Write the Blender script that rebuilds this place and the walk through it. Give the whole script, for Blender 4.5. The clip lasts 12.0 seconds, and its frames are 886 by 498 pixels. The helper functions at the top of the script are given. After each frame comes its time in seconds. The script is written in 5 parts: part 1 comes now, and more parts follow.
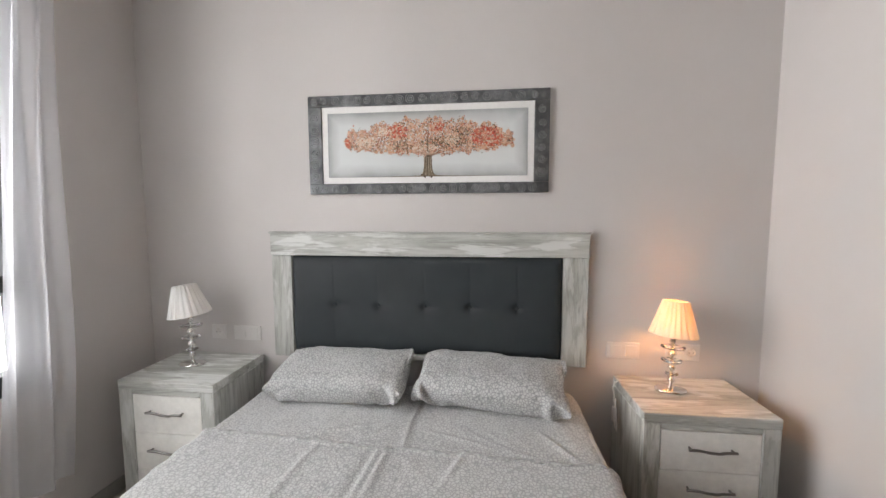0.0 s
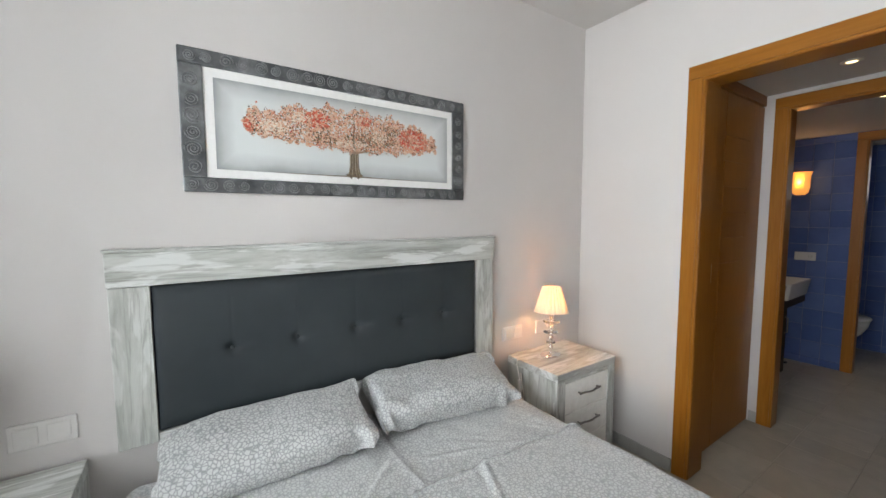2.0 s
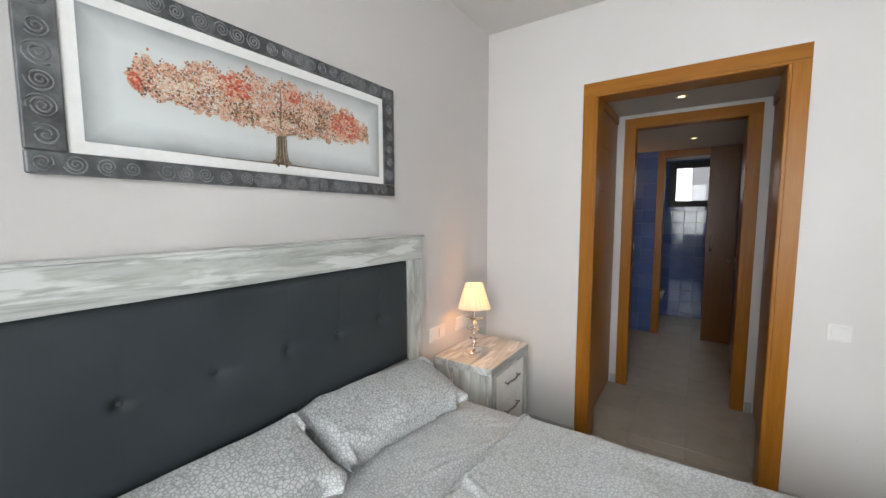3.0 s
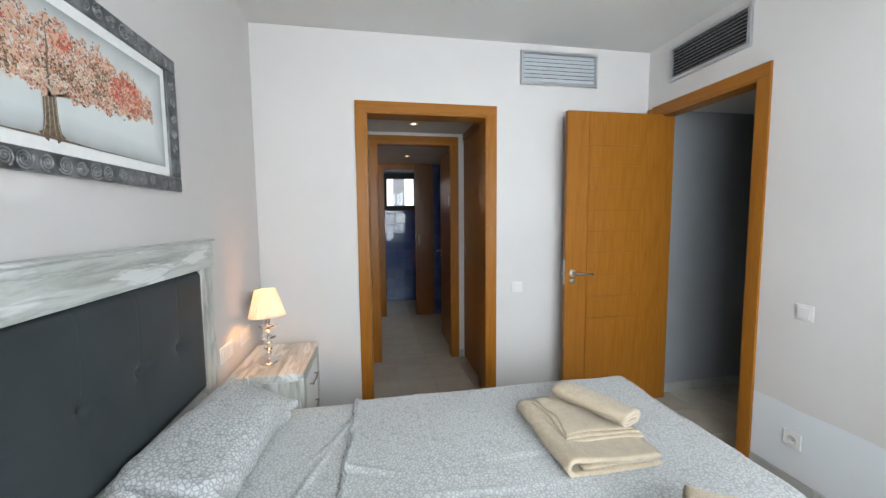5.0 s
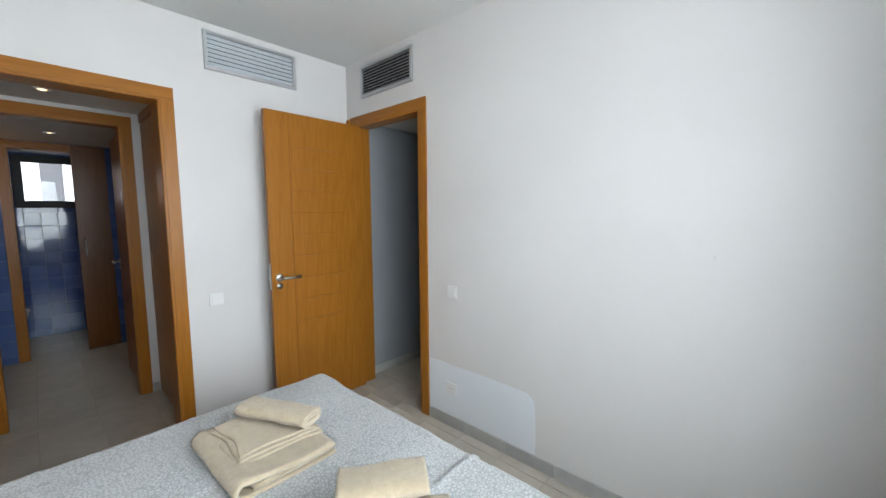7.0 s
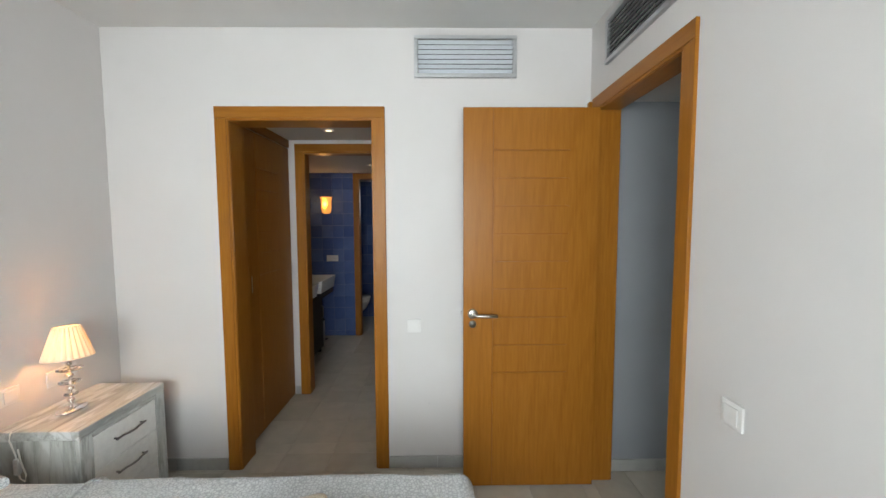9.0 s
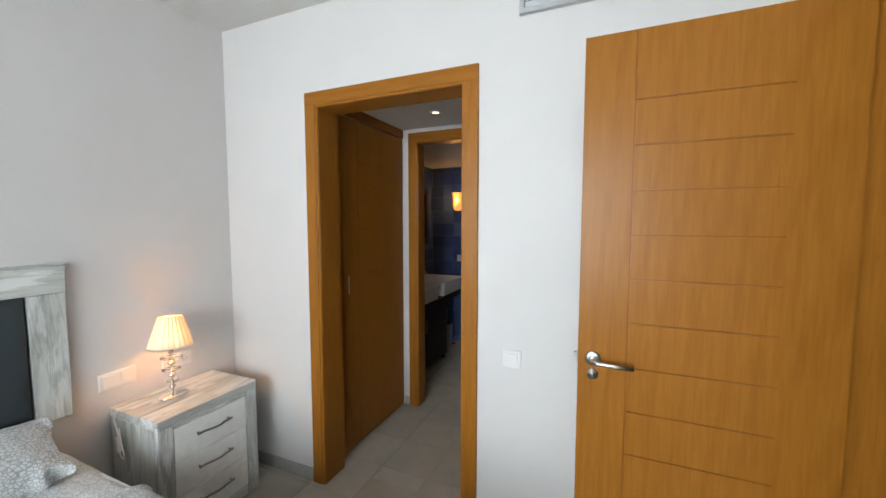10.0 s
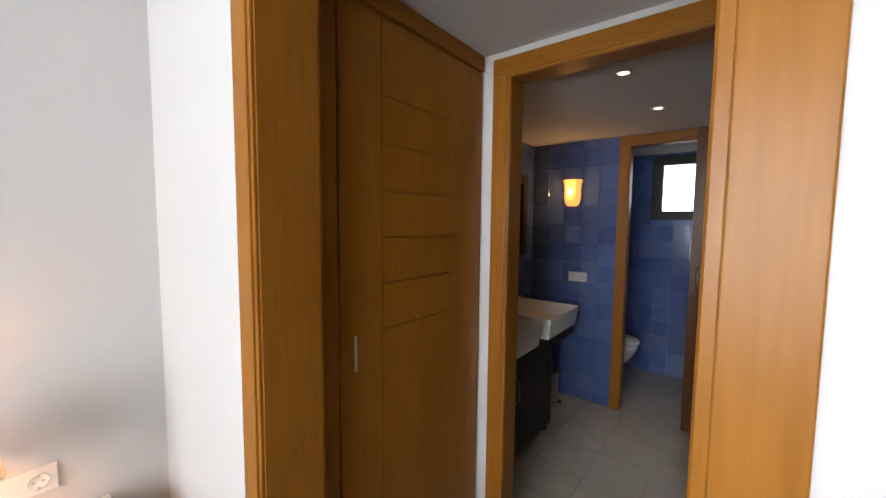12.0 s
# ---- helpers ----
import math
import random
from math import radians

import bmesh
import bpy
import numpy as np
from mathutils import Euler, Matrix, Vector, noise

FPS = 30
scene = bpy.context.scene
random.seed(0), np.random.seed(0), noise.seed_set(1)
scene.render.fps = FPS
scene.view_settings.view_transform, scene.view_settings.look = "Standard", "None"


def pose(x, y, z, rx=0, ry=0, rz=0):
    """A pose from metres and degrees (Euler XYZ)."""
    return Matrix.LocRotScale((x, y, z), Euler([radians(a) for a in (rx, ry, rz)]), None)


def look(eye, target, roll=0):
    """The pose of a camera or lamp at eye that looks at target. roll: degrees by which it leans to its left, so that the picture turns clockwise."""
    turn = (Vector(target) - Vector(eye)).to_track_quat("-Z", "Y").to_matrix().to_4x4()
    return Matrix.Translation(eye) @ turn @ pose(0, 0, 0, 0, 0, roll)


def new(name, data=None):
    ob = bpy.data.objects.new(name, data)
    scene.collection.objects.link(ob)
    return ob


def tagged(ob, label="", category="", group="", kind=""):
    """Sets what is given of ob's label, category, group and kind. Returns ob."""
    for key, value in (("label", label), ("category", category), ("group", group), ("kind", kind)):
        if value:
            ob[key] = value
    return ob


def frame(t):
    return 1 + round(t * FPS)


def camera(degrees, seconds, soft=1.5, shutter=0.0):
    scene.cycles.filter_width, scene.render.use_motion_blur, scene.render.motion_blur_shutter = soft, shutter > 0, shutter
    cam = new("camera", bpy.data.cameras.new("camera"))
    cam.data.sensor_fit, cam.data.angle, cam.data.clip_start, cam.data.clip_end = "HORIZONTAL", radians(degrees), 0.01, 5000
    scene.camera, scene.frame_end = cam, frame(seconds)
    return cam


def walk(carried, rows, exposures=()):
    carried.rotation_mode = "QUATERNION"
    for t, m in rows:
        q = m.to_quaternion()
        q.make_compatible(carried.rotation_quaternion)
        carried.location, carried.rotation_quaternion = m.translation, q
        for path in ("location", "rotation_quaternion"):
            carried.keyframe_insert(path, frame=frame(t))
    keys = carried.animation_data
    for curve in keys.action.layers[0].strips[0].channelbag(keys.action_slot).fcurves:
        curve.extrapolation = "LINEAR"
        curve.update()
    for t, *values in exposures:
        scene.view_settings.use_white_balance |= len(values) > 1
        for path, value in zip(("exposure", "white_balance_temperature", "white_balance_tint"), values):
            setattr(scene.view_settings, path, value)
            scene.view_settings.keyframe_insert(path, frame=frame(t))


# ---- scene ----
# ---- camera ----
cam = camera(99.3, 12.0)
PATH = [
    (0, (0.105, 0.168, 1.346), (-0.114, 2.149, 1.181), -0.1),
    (0.5, (-0.12, 0.241, 1.363), (-0.092, 2.233, 1.194), -0.1),
    (1, (-0.373, 0.239, 1.381), (-0.013, 2.199, 1.21), 0.0),
    (1.5, (-0.563, 0.303, 1.364), (0.17, 2.156, 1.198), 0.1),
    (2, (-0.740, 0.447, 1.366), (0.365, 2.105, 1.211), -0.2),
    (2.5, (-0.878, 0.611, 1.38), (0.52, 2.03, 1.209), -0.1),
    (3, (-0.929, 0.806, 1.371), (0.724, 1.92, 1.197), -0.1),
    (4.8, (-1.16, 1.25, 1.366), (0.824, 1.055, 1.198), -0.5),
    (5, (-1.174, 1.258, 1.358), (0.789, 0.908, 1.194), -0.5),
    (5.5, (-1.219, 1.246, 1.368), (0.632, 0.509, 1.193), -0.6),
    (6, (-1.26, 1.199, 1.376), (0.397, 0.094, 1.194), -0.6),
    (6.5, (-1.303, 1.133, 1.394), (0.115, -0.264, 1.197), -0.5),
    (6.7, (-1.305, 1.097, 1.388), (0.026, -0.383, 1.194), -0.4),
    (8.3, (-0.975, 0.499, 1.442), (0.815, -0.381, 1.293), -0.4),
    (8.5, (-0.925, 0.393, 1.447), (0.955, -0.272, 1.291), -0.4),
    (9, (-0.808, 0.131, 1.46), (1.187, 0.104, 1.323), -0.2),
    (9.5, (-0.564, -0.004, 1.459), (1.38, 0.444, 1.319), 0.0),
    (10, (-0.206, -0.082, 1.446), (1.625, 0.709, 1.304), -0.0),
    (10.5, (0.141, -0.042, 1.45), (1.858, 0.975, 1.307), 0.3),
    (11, (0.485, 0.111, 1.452), (2.13, 1.241, 1.319), 0.0),
    (11.5, (0.785, 0.276, 1.468), (2.372, 1.484, 1.313), 0.7),
    (12, (0.962, 0.481, 1.458), (2.534, 1.709, 1.308), 0.6),
]
EXPOSURES = [(0.0, -0.15, 7700, 21), (0.5, -0.12, 7600, 18), (1.5, -0.02, 7250, 15), (3.0, -0.05, 7300, 15), (5.0, 0.10, 6850, 12), (6.0, 0.0, 6700, 11), (6.6, -0.04, 6700, 12), (7.3, 0.05, 6850, 11), (8.5, 0.08, 7050, 11), (9.0, 0.03, 7150, 11), (9.5, 0.22, 6900, 11), (10.2, 0.18, 6850, 11), (11.0, 0.14, 6650, 11), (11.5, 0.02, 6750, 13), (12.0, 0.60, 7050, 16)]
walk(cam, [(t, look(eye, target, roll)) for t, eye, target, roll in PATH], EXPOSURES)

# lamp powers in watts
WINDOW_W, TOILET_W, BEDSIDE_W, SCONCE_W, PASSAGE_W, DOWN_W = 113.0, 12.0, 1.5, 1.4, 0.02, 0.5
DOWNLIGHT_GLOW, SCONCE_GLOW = 4.0, 0.8
FLOOR_ORIGIN = (1.325, 0.805)


# ---- light ----
world = bpy.data.worlds.new("world")
scene.world = world
world.use_nodes = True
wn = world.node_tree.nodes
sky = wn.new("ShaderNodeTexSky")
sky.sky_type = "NISHITA"
sky.sun_disc = False
sky.sun_elevation, sky.sun_rotation = radians(48), radians(70)
world.node_tree.links.new(sky.outputs[0], wn["Background"].inputs[0])
wn["Background"].inputs[1].default_value = 0.15

sun = new("sun", bpy.data.lights.new("sun", "SUN"))
sun.data.energy, sun.data.angle, sun.data.color = 3.0, radians(0.5), (1.0, 0.95, 0.88)
sun.matrix_world = look((0, 0, 0), (-math.sin(radians(70)) * math.cos(radians(48)), -math.cos(radians(70)) * math.cos(radians(48)), -math.sin(radians(48))))


def area_lamp(name, eye, target, sx, sy, watts, colour):
    ob = new(name, bpy.data.lights.new(name, "AREA"))
    ob.data.shape, ob.data.size, ob.data.size_y, ob.data.energy, ob.data.color = "RECTANGLE", sx, sy, watts, colour
    ob.matrix_world = look(eye, target)
    return ob


def point_lamp(name, eye, watts, colour, radius=0.03):
    ob = new(name, bpy.data.lights.new(name, "POINT"))
    ob.data.energy, ob.data.color, ob.data.shadow_soft_size = watts, colour, radius
    ob.location = eye
    return ob


# daylight in the bedroom window, daylight in the toilet window
area_lamp("window_daylight", (-1.87, 0.5375, 1.49), (1, 0.5375, 1.49), 2.20, 1.95, WINDOW_W, (0.80, 0.915, 1.0))
area_lamp("toilet_daylight", (5.75, 0.836, 2.75), (4.4, 0.836, 1.2), 1.0, 0.6, TOILET_W, (0.92, 0.96, 1.0))
point_lamp("bedside_bulb", (0.895, 1.822, 0.925), BEDSIDE_W, (1.0, 0.38, 0.10), 0.025)
point_lamp("sconce_bulb", (3.955, 1.552, 1.70), SCONCE_W, (1.0, 0.55, 0.2), 0.02)
# fill lamp added in the closed corridor beyond the bedroom door, no source known
area_lamp("corridor_fill", (-0.75, -1.75, 1.3), (1, -1.6, 1.2), 0.8, 1.2, PASSAGE_W, (0.85, 0.93, 1.0))


# ---- materials ----
def material(name, rough=0.5, metal=0.0, colour=(0.8, 0.8, 0.8)):
    m = bpy.data.materials.new(name)
    m.use_nodes = True
    b = m.node_tree.nodes["Principled BSDF"]
    b.inputs["Base Color"].default_value = (*colour, 1)
    b.inputs["Roughness"].default_value = rough
    b.inputs["Metallic"].default_value = metal
    return m, m.node_tree.nodes, m.node_tree.links, b


def coords(nodes, links, scale=(1, 1, 1), space="Object"):
    tc, mp = nodes.new("ShaderNodeTexCoord"), nodes.new("ShaderNodeMapping")
    mp.inputs["Scale"].default_value = scale
    links.new(tc.outputs[space], mp.inputs[0])
    return mp.outputs[0]


def noise_tex(nodes, links, vec, scale, detail=4.0, rough=0.55, distortion=0.0):
    n = nodes.new("ShaderNodeTexNoise")
    n.inputs["Scale"].default_value, n.inputs["Detail"].default_value = scale, detail
    n.inputs["Roughness"].default_value, n.inputs["Distortion"].default_value = rough, distortion
    links.new(vec, n.inputs["Vector"])
    return n.outputs["Fac"]


def ramp(nodes, links, fac, stops):
    r = nodes.new("ShaderNodeValToRGB")
    el = r.color_ramp.elements
    while len(el) < len(stops):
        el.new(0.5)
    for e, (p, c) in zip(el, stops):
        e.position, e.color = p, (*c, 1)
    links.new(fac, r.inputs[0])
    return r.outputs[0]


def mixed(nodes, links, a, b, fac, mode="MIX"):
    x = nodes.new("ShaderNodeMix")
    x.data_type, x.blend_type = "RGBA", mode
    for sock, val in ((0, fac), (6, a), (7, b)):
        if isinstance(val, (int, float)):
            x.inputs[sock].default_value = val
        elif isinstance(val, tuple):
            x.inputs[sock].default_value = (*val, 1)
        else:
            links.new(val, x.inputs[sock])
    return x.outputs[2]


def bump(nodes, links, bsdf, height, strength=0.2, distance=0.002):
    b = nodes.new("ShaderNodeBump")
    b.inputs["Strength"].default_value, b.inputs["Distance"].default_value = strength, distance
    links.new(height, b.inputs["Height"])
    links.new(b.outputs[0], bsdf.inputs["Normal"])


def paint(name, colour, worn):
    m, n, l, b = material(name, 0.75, 0, colour)
    v = coords(n, l)
    big, small = noise_tex(n, l, v, 1.7, 5), noise_tex(n, l, v, 160, 3)
    c = ramp(n, l, big, [(0.3, worn), (0.62, colour)])
    l.new(c, b.inputs["Base Color"])
    bump(n, l, b, small, 0.12, 0.001)
    return m


def oak(name, along, dark=(0.232, 0.083, 0.0095), light=(0.330, 0.128, 0.0180)):
    """Varnished oak; along: 0, 1 or 2, the axis of the grain."""
    m, n, l, b = material(name, 0.32)
    b.inputs["Specular IOR Level"].default_value = 0.20
    sc = [30.0, 30.0, 30.0]
    sc[along] = 2.2
    v = coords(n, l, tuple(sc))
    sc2 = [5.0, 5.0, 5.0]
    sc2[along] = 0.85
    v2 = coords(n, l, tuple(sc2))
    grain = noise_tex(n, l, v, 2.6, 6, 0.62, 0.3)
    w = n.new("ShaderNodeTexWave")
    w.wave_type, w.bands_direction = "RINGS", ("X", "Y", "Z")[(along + 1) % 3]
    w.inputs["Scale"].default_value, w.inputs["Distortion"].default_value, w.inputs["Detail"].default_value = 0.9, 4.5, 3.0
    w.inputs["Detail Scale"].default_value = 1.2
    l.new(v2, w.inputs["Vector"])
    base = ramp(n, l, grain, [(0.15, dark), (0.80, light)])
    figure = ramp(n, l, w.outputs["Fac"], [(0.0, (0.88, 0.84, 0.78)), (0.35, (1, 1, 1))])
    c = mixed(n, l, base, figure, 0.50, "MULTIPLY")
    l.new(c, b.inputs["Base Color"])
    bump(n, l, b, grain, 0.08, 0.0006)
    return m


def grey_wood(name, along, flakes=0.72):
    """Bleached, grey-washed wood print with streaks and pale flakes."""
    m, n, l, b = material(name, 0.55)
    sc = [6.5, 6.5, 6.5]
    sc[along] = 0.9
    v = coords(n, l, tuple(sc))
    streak = noise_tex(n, l, v, 1.9, 8, 0.66, 0.6)
    fine = noise_tex(n, l, v, 9.0, 5, 0.6)
    sc2 = [9.0, 9.0, 9.0]
    sc2[along] = 1.9
    flake = noise_tex(n, l, coords(n, l, tuple(sc2)), 1.7, 4, 0.55, 0.4)
    sc3 = [13.0, 13.0, 13.0]
    sc3[along] = 0.8
    crack = noise_tex(n, l, coords(n, l, tuple(sc3)), 1.3, 5, 0.6, 0.9)
    base = ramp(n, l, streak, [(0.26, (0.20, 0.205, 0.19)), (0.40, (0.36, 0.37, 0.345)), (0.54, (0.52, 0.54, 0.515)), (0.72, (0.40, 0.415, 0.39))])
    c = mixed(n, l, base, ramp(n, l, fine, [(0.35, (0.78, 0.78, 0.76)), (0.6, (1, 1, 1))]), 0.25, "MULTIPLY")
    mask = ramp(n, l, flake, [(0.515, (0, 0, 0)), (0.56, (flakes, flakes, flakes))])
    c = mixed(n, l, c, (0.70, 0.72, 0.705), mask)
    line = ramp(n, l, crack, [(0.470, (0, 0, 0)), (0.492, (1, 1, 1)), (0.502, (1, 1, 1)), (0.524, (0, 0, 0))])
    c = mixed(n, l, c, (0.17, 0.17, 0.16), mixed(n, l, (0, 0, 0), line, 0.34))
    l.new(c, b.inputs["Base Color"])
    bump(n, l, b, streak, 0.15, 0.001)
    return m


WALL = paint("wall_paint", (0.575, 0.553, 0.542), (0.55, 0.528, 0.517))
CEIL = paint("ceiling_paint", (0.61, 0.602, 0.588), (0.59, 0.582, 0.568))
PATCH = paint("fresh_paint", (0.63, 0.655, 0.68), (0.61, 0.632, 0.655))
# the corridor's shade is put into this darker grey-blue wall colour
CORRIDOR_SHADE = paint("shaded_wall_paint", (0.26, 0.275, 0.295), (0.24, 0.255, 0.275))
OAK = [oak("oak_along_%s" % a, i) for i, a in enumerate("xyz")]
# oak with darker browns, for the toilet door leaf
DARK_OAK = oak("dark_brown_oak", 2, (0.105, 0.034, 0.006), (0.150, 0.052, 0.009))
# slightly darker, redder oak on the groove floors
GROOVE = oak("groove_oak", 2, (0.21, 0.066, 0.007), (0.27, 0.090, 0.010))
GREY = [grey_wood("grey_wood_along_%s" % a, i, (0.72, 0.72, 0.42)[i]) for i, a in enumerate("xyz")]


def leather():
    m, n, l, b = material("slate_leatherette", 0.5, 0, (0.035, 0.043, 0.05))
    b.inputs["Specular IOR Level"].default_value = 0.3
    v = coords(n, l)
    vo = n.new("ShaderNodeTexVoronoi")
    vo.inputs["Scale"].default_value = 420
    l.new(v, vo.inputs["Vector"])
    c = ramp(n, l, noise_tex(n, l, v, 3.0, 3), [(0.35, (0.025, 0.033, 0.038)), (0.65, (0.035, 0.044, 0.049))])
    l.new(c, b.inputs["Base Color"])
    bump(n, l, b, vo.outputs["Distance"], 0.25, 0.0006)
    return m


def printed_cotton(name, scale, line):
    """Grey cotton printed with a net of pale pebbles."""
    m, n, l, b = material(name, 0.8)
    v = coords(n, l)
    warp = n.new("ShaderNodeTexNoise")
    warp.inputs["Scale"].default_value = 16
    l.new(v, warp.inputs["Vector"])
    add = n.new("ShaderNodeMixRGB")
    add.inputs[0].default_value = 0.025
    l.new(v, add.inputs[1])
    l.new(warp.outputs["Color"], add.inputs[2])
    vo = n.new("ShaderNodeTexVoronoi")
    vo.feature = "DISTANCE_TO_EDGE"
    vo.inputs["Scale"].default_value, vo.inputs["Randomness"].default_value = scale, 0.9
    l.new(add.outputs[0], vo.inputs["Vector"])
    c = ramp(n, l, vo.outputs["Distance"], [(0.03, (line, line * 1.045, line * 1.055)), (0.13, (0.51, 0.525, 0.52)), (0.26, (0.59, 0.605, 0.60)), (0.50, (0.53, 0.545, 0.54))])
    c = mixed(n, l, c, ramp(n, l, noise_tex(n, l, v, 2.5, 3), [(0.3, (0.93, 0.93, 0.94)), (0.7, (1, 1, 1))]), 1.0, "MULTIPLY")
    l.new(c, b.inputs["Base Color"])
    b.inputs["Sheen Weight"].default_value = 0.2
    bump(n, l, b, noise_tex(n, l, v, 30, 6, 0.66, 1.2), 0.7, 0.008)
    return m


def towelling():
    m, n, l, b = material("beige_towelling", 0.95, 0, (0.56, 0.46, 0.33))
    v = coords(n, l)
    c = ramp(n, l, noise_tex(n, l, v, 34, 6, 0.7), [(0.3, (0.43, 0.335, 0.215)), (0.7, (0.58, 0.47, 0.325))])
    l.new(c, b.inputs["Base Color"])
    b.inputs["Sheen Weight"].default_value = 0.5
    bump(n, l, b, noise_tex(n, l, v, 170, 5, 0.75), 0.9, 0.006)
    return m


def piece_tile(name, stops, rough, grain, strength, coat=0.0):
    """Tile whose colour shifts from piece to piece, with clouding inside the piece."""
    m, n, l, b = material(name, rough)
    oi = n.new("ShaderNodeObjectInfo")
    v = coords(n, l)
    shift = n.new("ShaderNodeVectorMath")
    shift.operation = "ADD"
    l.new(v, shift.inputs[0])
    wide = n.new("ShaderNodeVectorMath")
    wide.operation = "SCALE"
    comb = n.new("ShaderNodeCombineXYZ")
    for k in range(3):
        l.new(oi.outputs["Random"], comb.inputs[k])
    l.new(comb.outputs[0], wide.inputs[0])
    wide.inputs["Scale"].default_value = 37.0
    l.new(wide.outputs[0], shift.inputs[1])
    cloud = noise_tex(n, l, shift.outputs[0], grain, 5, 0.6)
    each = ramp(n, l, oi.outputs["Random"], stops)
    c = mixed(n, l, each, ramp(n, l, cloud, [(0.3, (0.78, 0.78, 0.78)), (0.65, (1, 1, 1))]), 0.7, "MULTIPLY")
    l.new(c, b.inputs["Base Color"])
    b.inputs["Coat Weight"].default_value = coat
    bump(n, l, b, cloud, strength, 0.004)
    return m


LEATHER = leather()
SHEET = printed_cotton("printed_cotton", 84, 0.36)
PILLOW = printed_cotton("printed_pillow_cotton", 84, 0.30)
TOWEL = towelling()
FLOOR_TILE = piece_tile("floor_tile_glaze", [(0.0, (0.40, 0.36, 0.30)), (1.0, (0.47, 0.43, 0.365))], 0.32, 7, 0.05)
SKIRT_TILE = piece_tile("skirting_tile", [(0.0, (0.34, 0.335, 0.32)), (1.0, (0.40, 0.39, 0.375))], 0.4, 7, 0.04)
BLUE_TILE = piece_tile("blue_tile_glaze", [(0.0, (0.068, 0.112, 0.28)), (0.5, (0.090, 0.140, 0.33)), (1.0, (0.115, 0.17, 0.37))], 0.07, 5, 0.22, 0.5)


def plain(name, colour, rough, metal=0.0, spread=0.06, grain=30.0, relief=0.05):
    m, n, l, b = material(name, rough, metal, colour)
    v = coords(n, l)
    f = noise_tex(n, l, v, grain, 4)
    lo = tuple(c * (1 - spread) for c in colour)
    hi = tuple(min(1, c * (1 + spread)) for c in colour)
    l.new(ramp(n, l, f, [(0.3, lo), (0.7, hi)]), b.inputs["Base Color"])
    bump(n, l, b, f, relief, 0.0005)
    return m


HEM = plain("hem_cotton", (0.40, 0.41, 0.41), 0.85, 0, 0.35, 60, 0.4)
GROUT = plain("grout", (0.36, 0.325, 0.28), 0.9, 0, 0.1, 60, 0.2)
BLUE_GROUT = plain("blue_grout", (0.20, 0.24, 0.36), 0.9, 0, 0.1, 60, 0.2)
DRAWER = plain("drawer_lacquer", (0.80, 0.80, 0.77), 0.4)
HANDLE = plain("brushed_nickel", (0.26, 0.25, 0.24), 0.34, 1.0, 0.08, 200)
CHROME = plain("chrome", (0.78, 0.77, 0.75), 0.06, 1.0, 0.02)
STEEL = plain("satin_steel", (0.55, 0.53, 0.50), 0.28, 1.0, 0.05, 120)
PLASTIC = plain("white_plastic", (0.64, 0.625, 0.61), 0.35, 0, 0.02)
SOCKET_DARK = plain("socket_shadow_plastic", (0.25, 0.24, 0.22), 0.5)
ALU = plain("silver_aluminium", (0.50, 0.51, 0.52), 0.42, 0.85, 0.04, 80)
# lit copy of the aluminium, for the slats that face the window
ALU_LIT = plain("lit_aluminium", (0.72, 0.76, 0.80), 0.36, 0.45, 0.04, 80)
VENT_DARK = plain("vent_dark", (0.02, 0.02, 0.02), 0.9)
DARK_FRAME = plain("anthracite_aluminium", (0.022, 0.023, 0.025), 0.5)
CERAMIC = plain("white_ceramic", (0.80, 0.79, 0.76), 0.12, 0, 0.02)
WENGE = plain("wenge_wood", (0.018, 0.014, 0.012), 0.55, 0, 0.25, 40, 0.1)
for m in (WENGE, DARK_FRAME):
    m.node_tree.nodes["Principled BSDF"].inputs["Specular IOR Level"].default_value = 0.25
MATTRESS = plain("mattress_ticking", (0.74, 0.74, 0.73), 0.9, 0, 0.04, 90, 0.3)
BASE_FABRIC = plain("bed_base_fabric", (0.16, 0.15, 0.14), 0.9, 0, 0.08, 90, 0.3)
GROUND = plain("pale_ground", (0.30, 0.28, 0.25), 0.95, 0, 0.15, 0.4, 0.2)
FACADE = plain("rendered_facade", (0.72, 0.70, 0.66), 0.9, 0, 0.06, 1.2, 0.2)
MAT_WHITE = plain("white_mount_paint", (0.78, 0.78, 0.77), 0.6, 0, 0.03, 60, 0.1)
BARK = plain("painted_bark", (0.14, 0.10, 0.065), 0.6, 0, 0.5, 120, 0.5)
CABLE = plain("white_flex", (0.72, 0.70, 0.66), 0.45, 0, 0.03)


def silver_frame():
    m, n, l, b = material("pewter_relief", 0.36, 0.5)
    v = coords(n, l)
    c = ramp(n, l, noise_tex(n, l, v, 14, 6), [(0.3, (0.06, 0.066, 0.07)), (0.5, (0.125, 0.134, 0.14)), (0.72, (0.26, 0.272, 0.28))])
    l.new(c, b.inputs["Base Color"])
    bump(n, l, b, noise_tex(n, l, v, 70, 4), 0.35, 0.002)
    return m


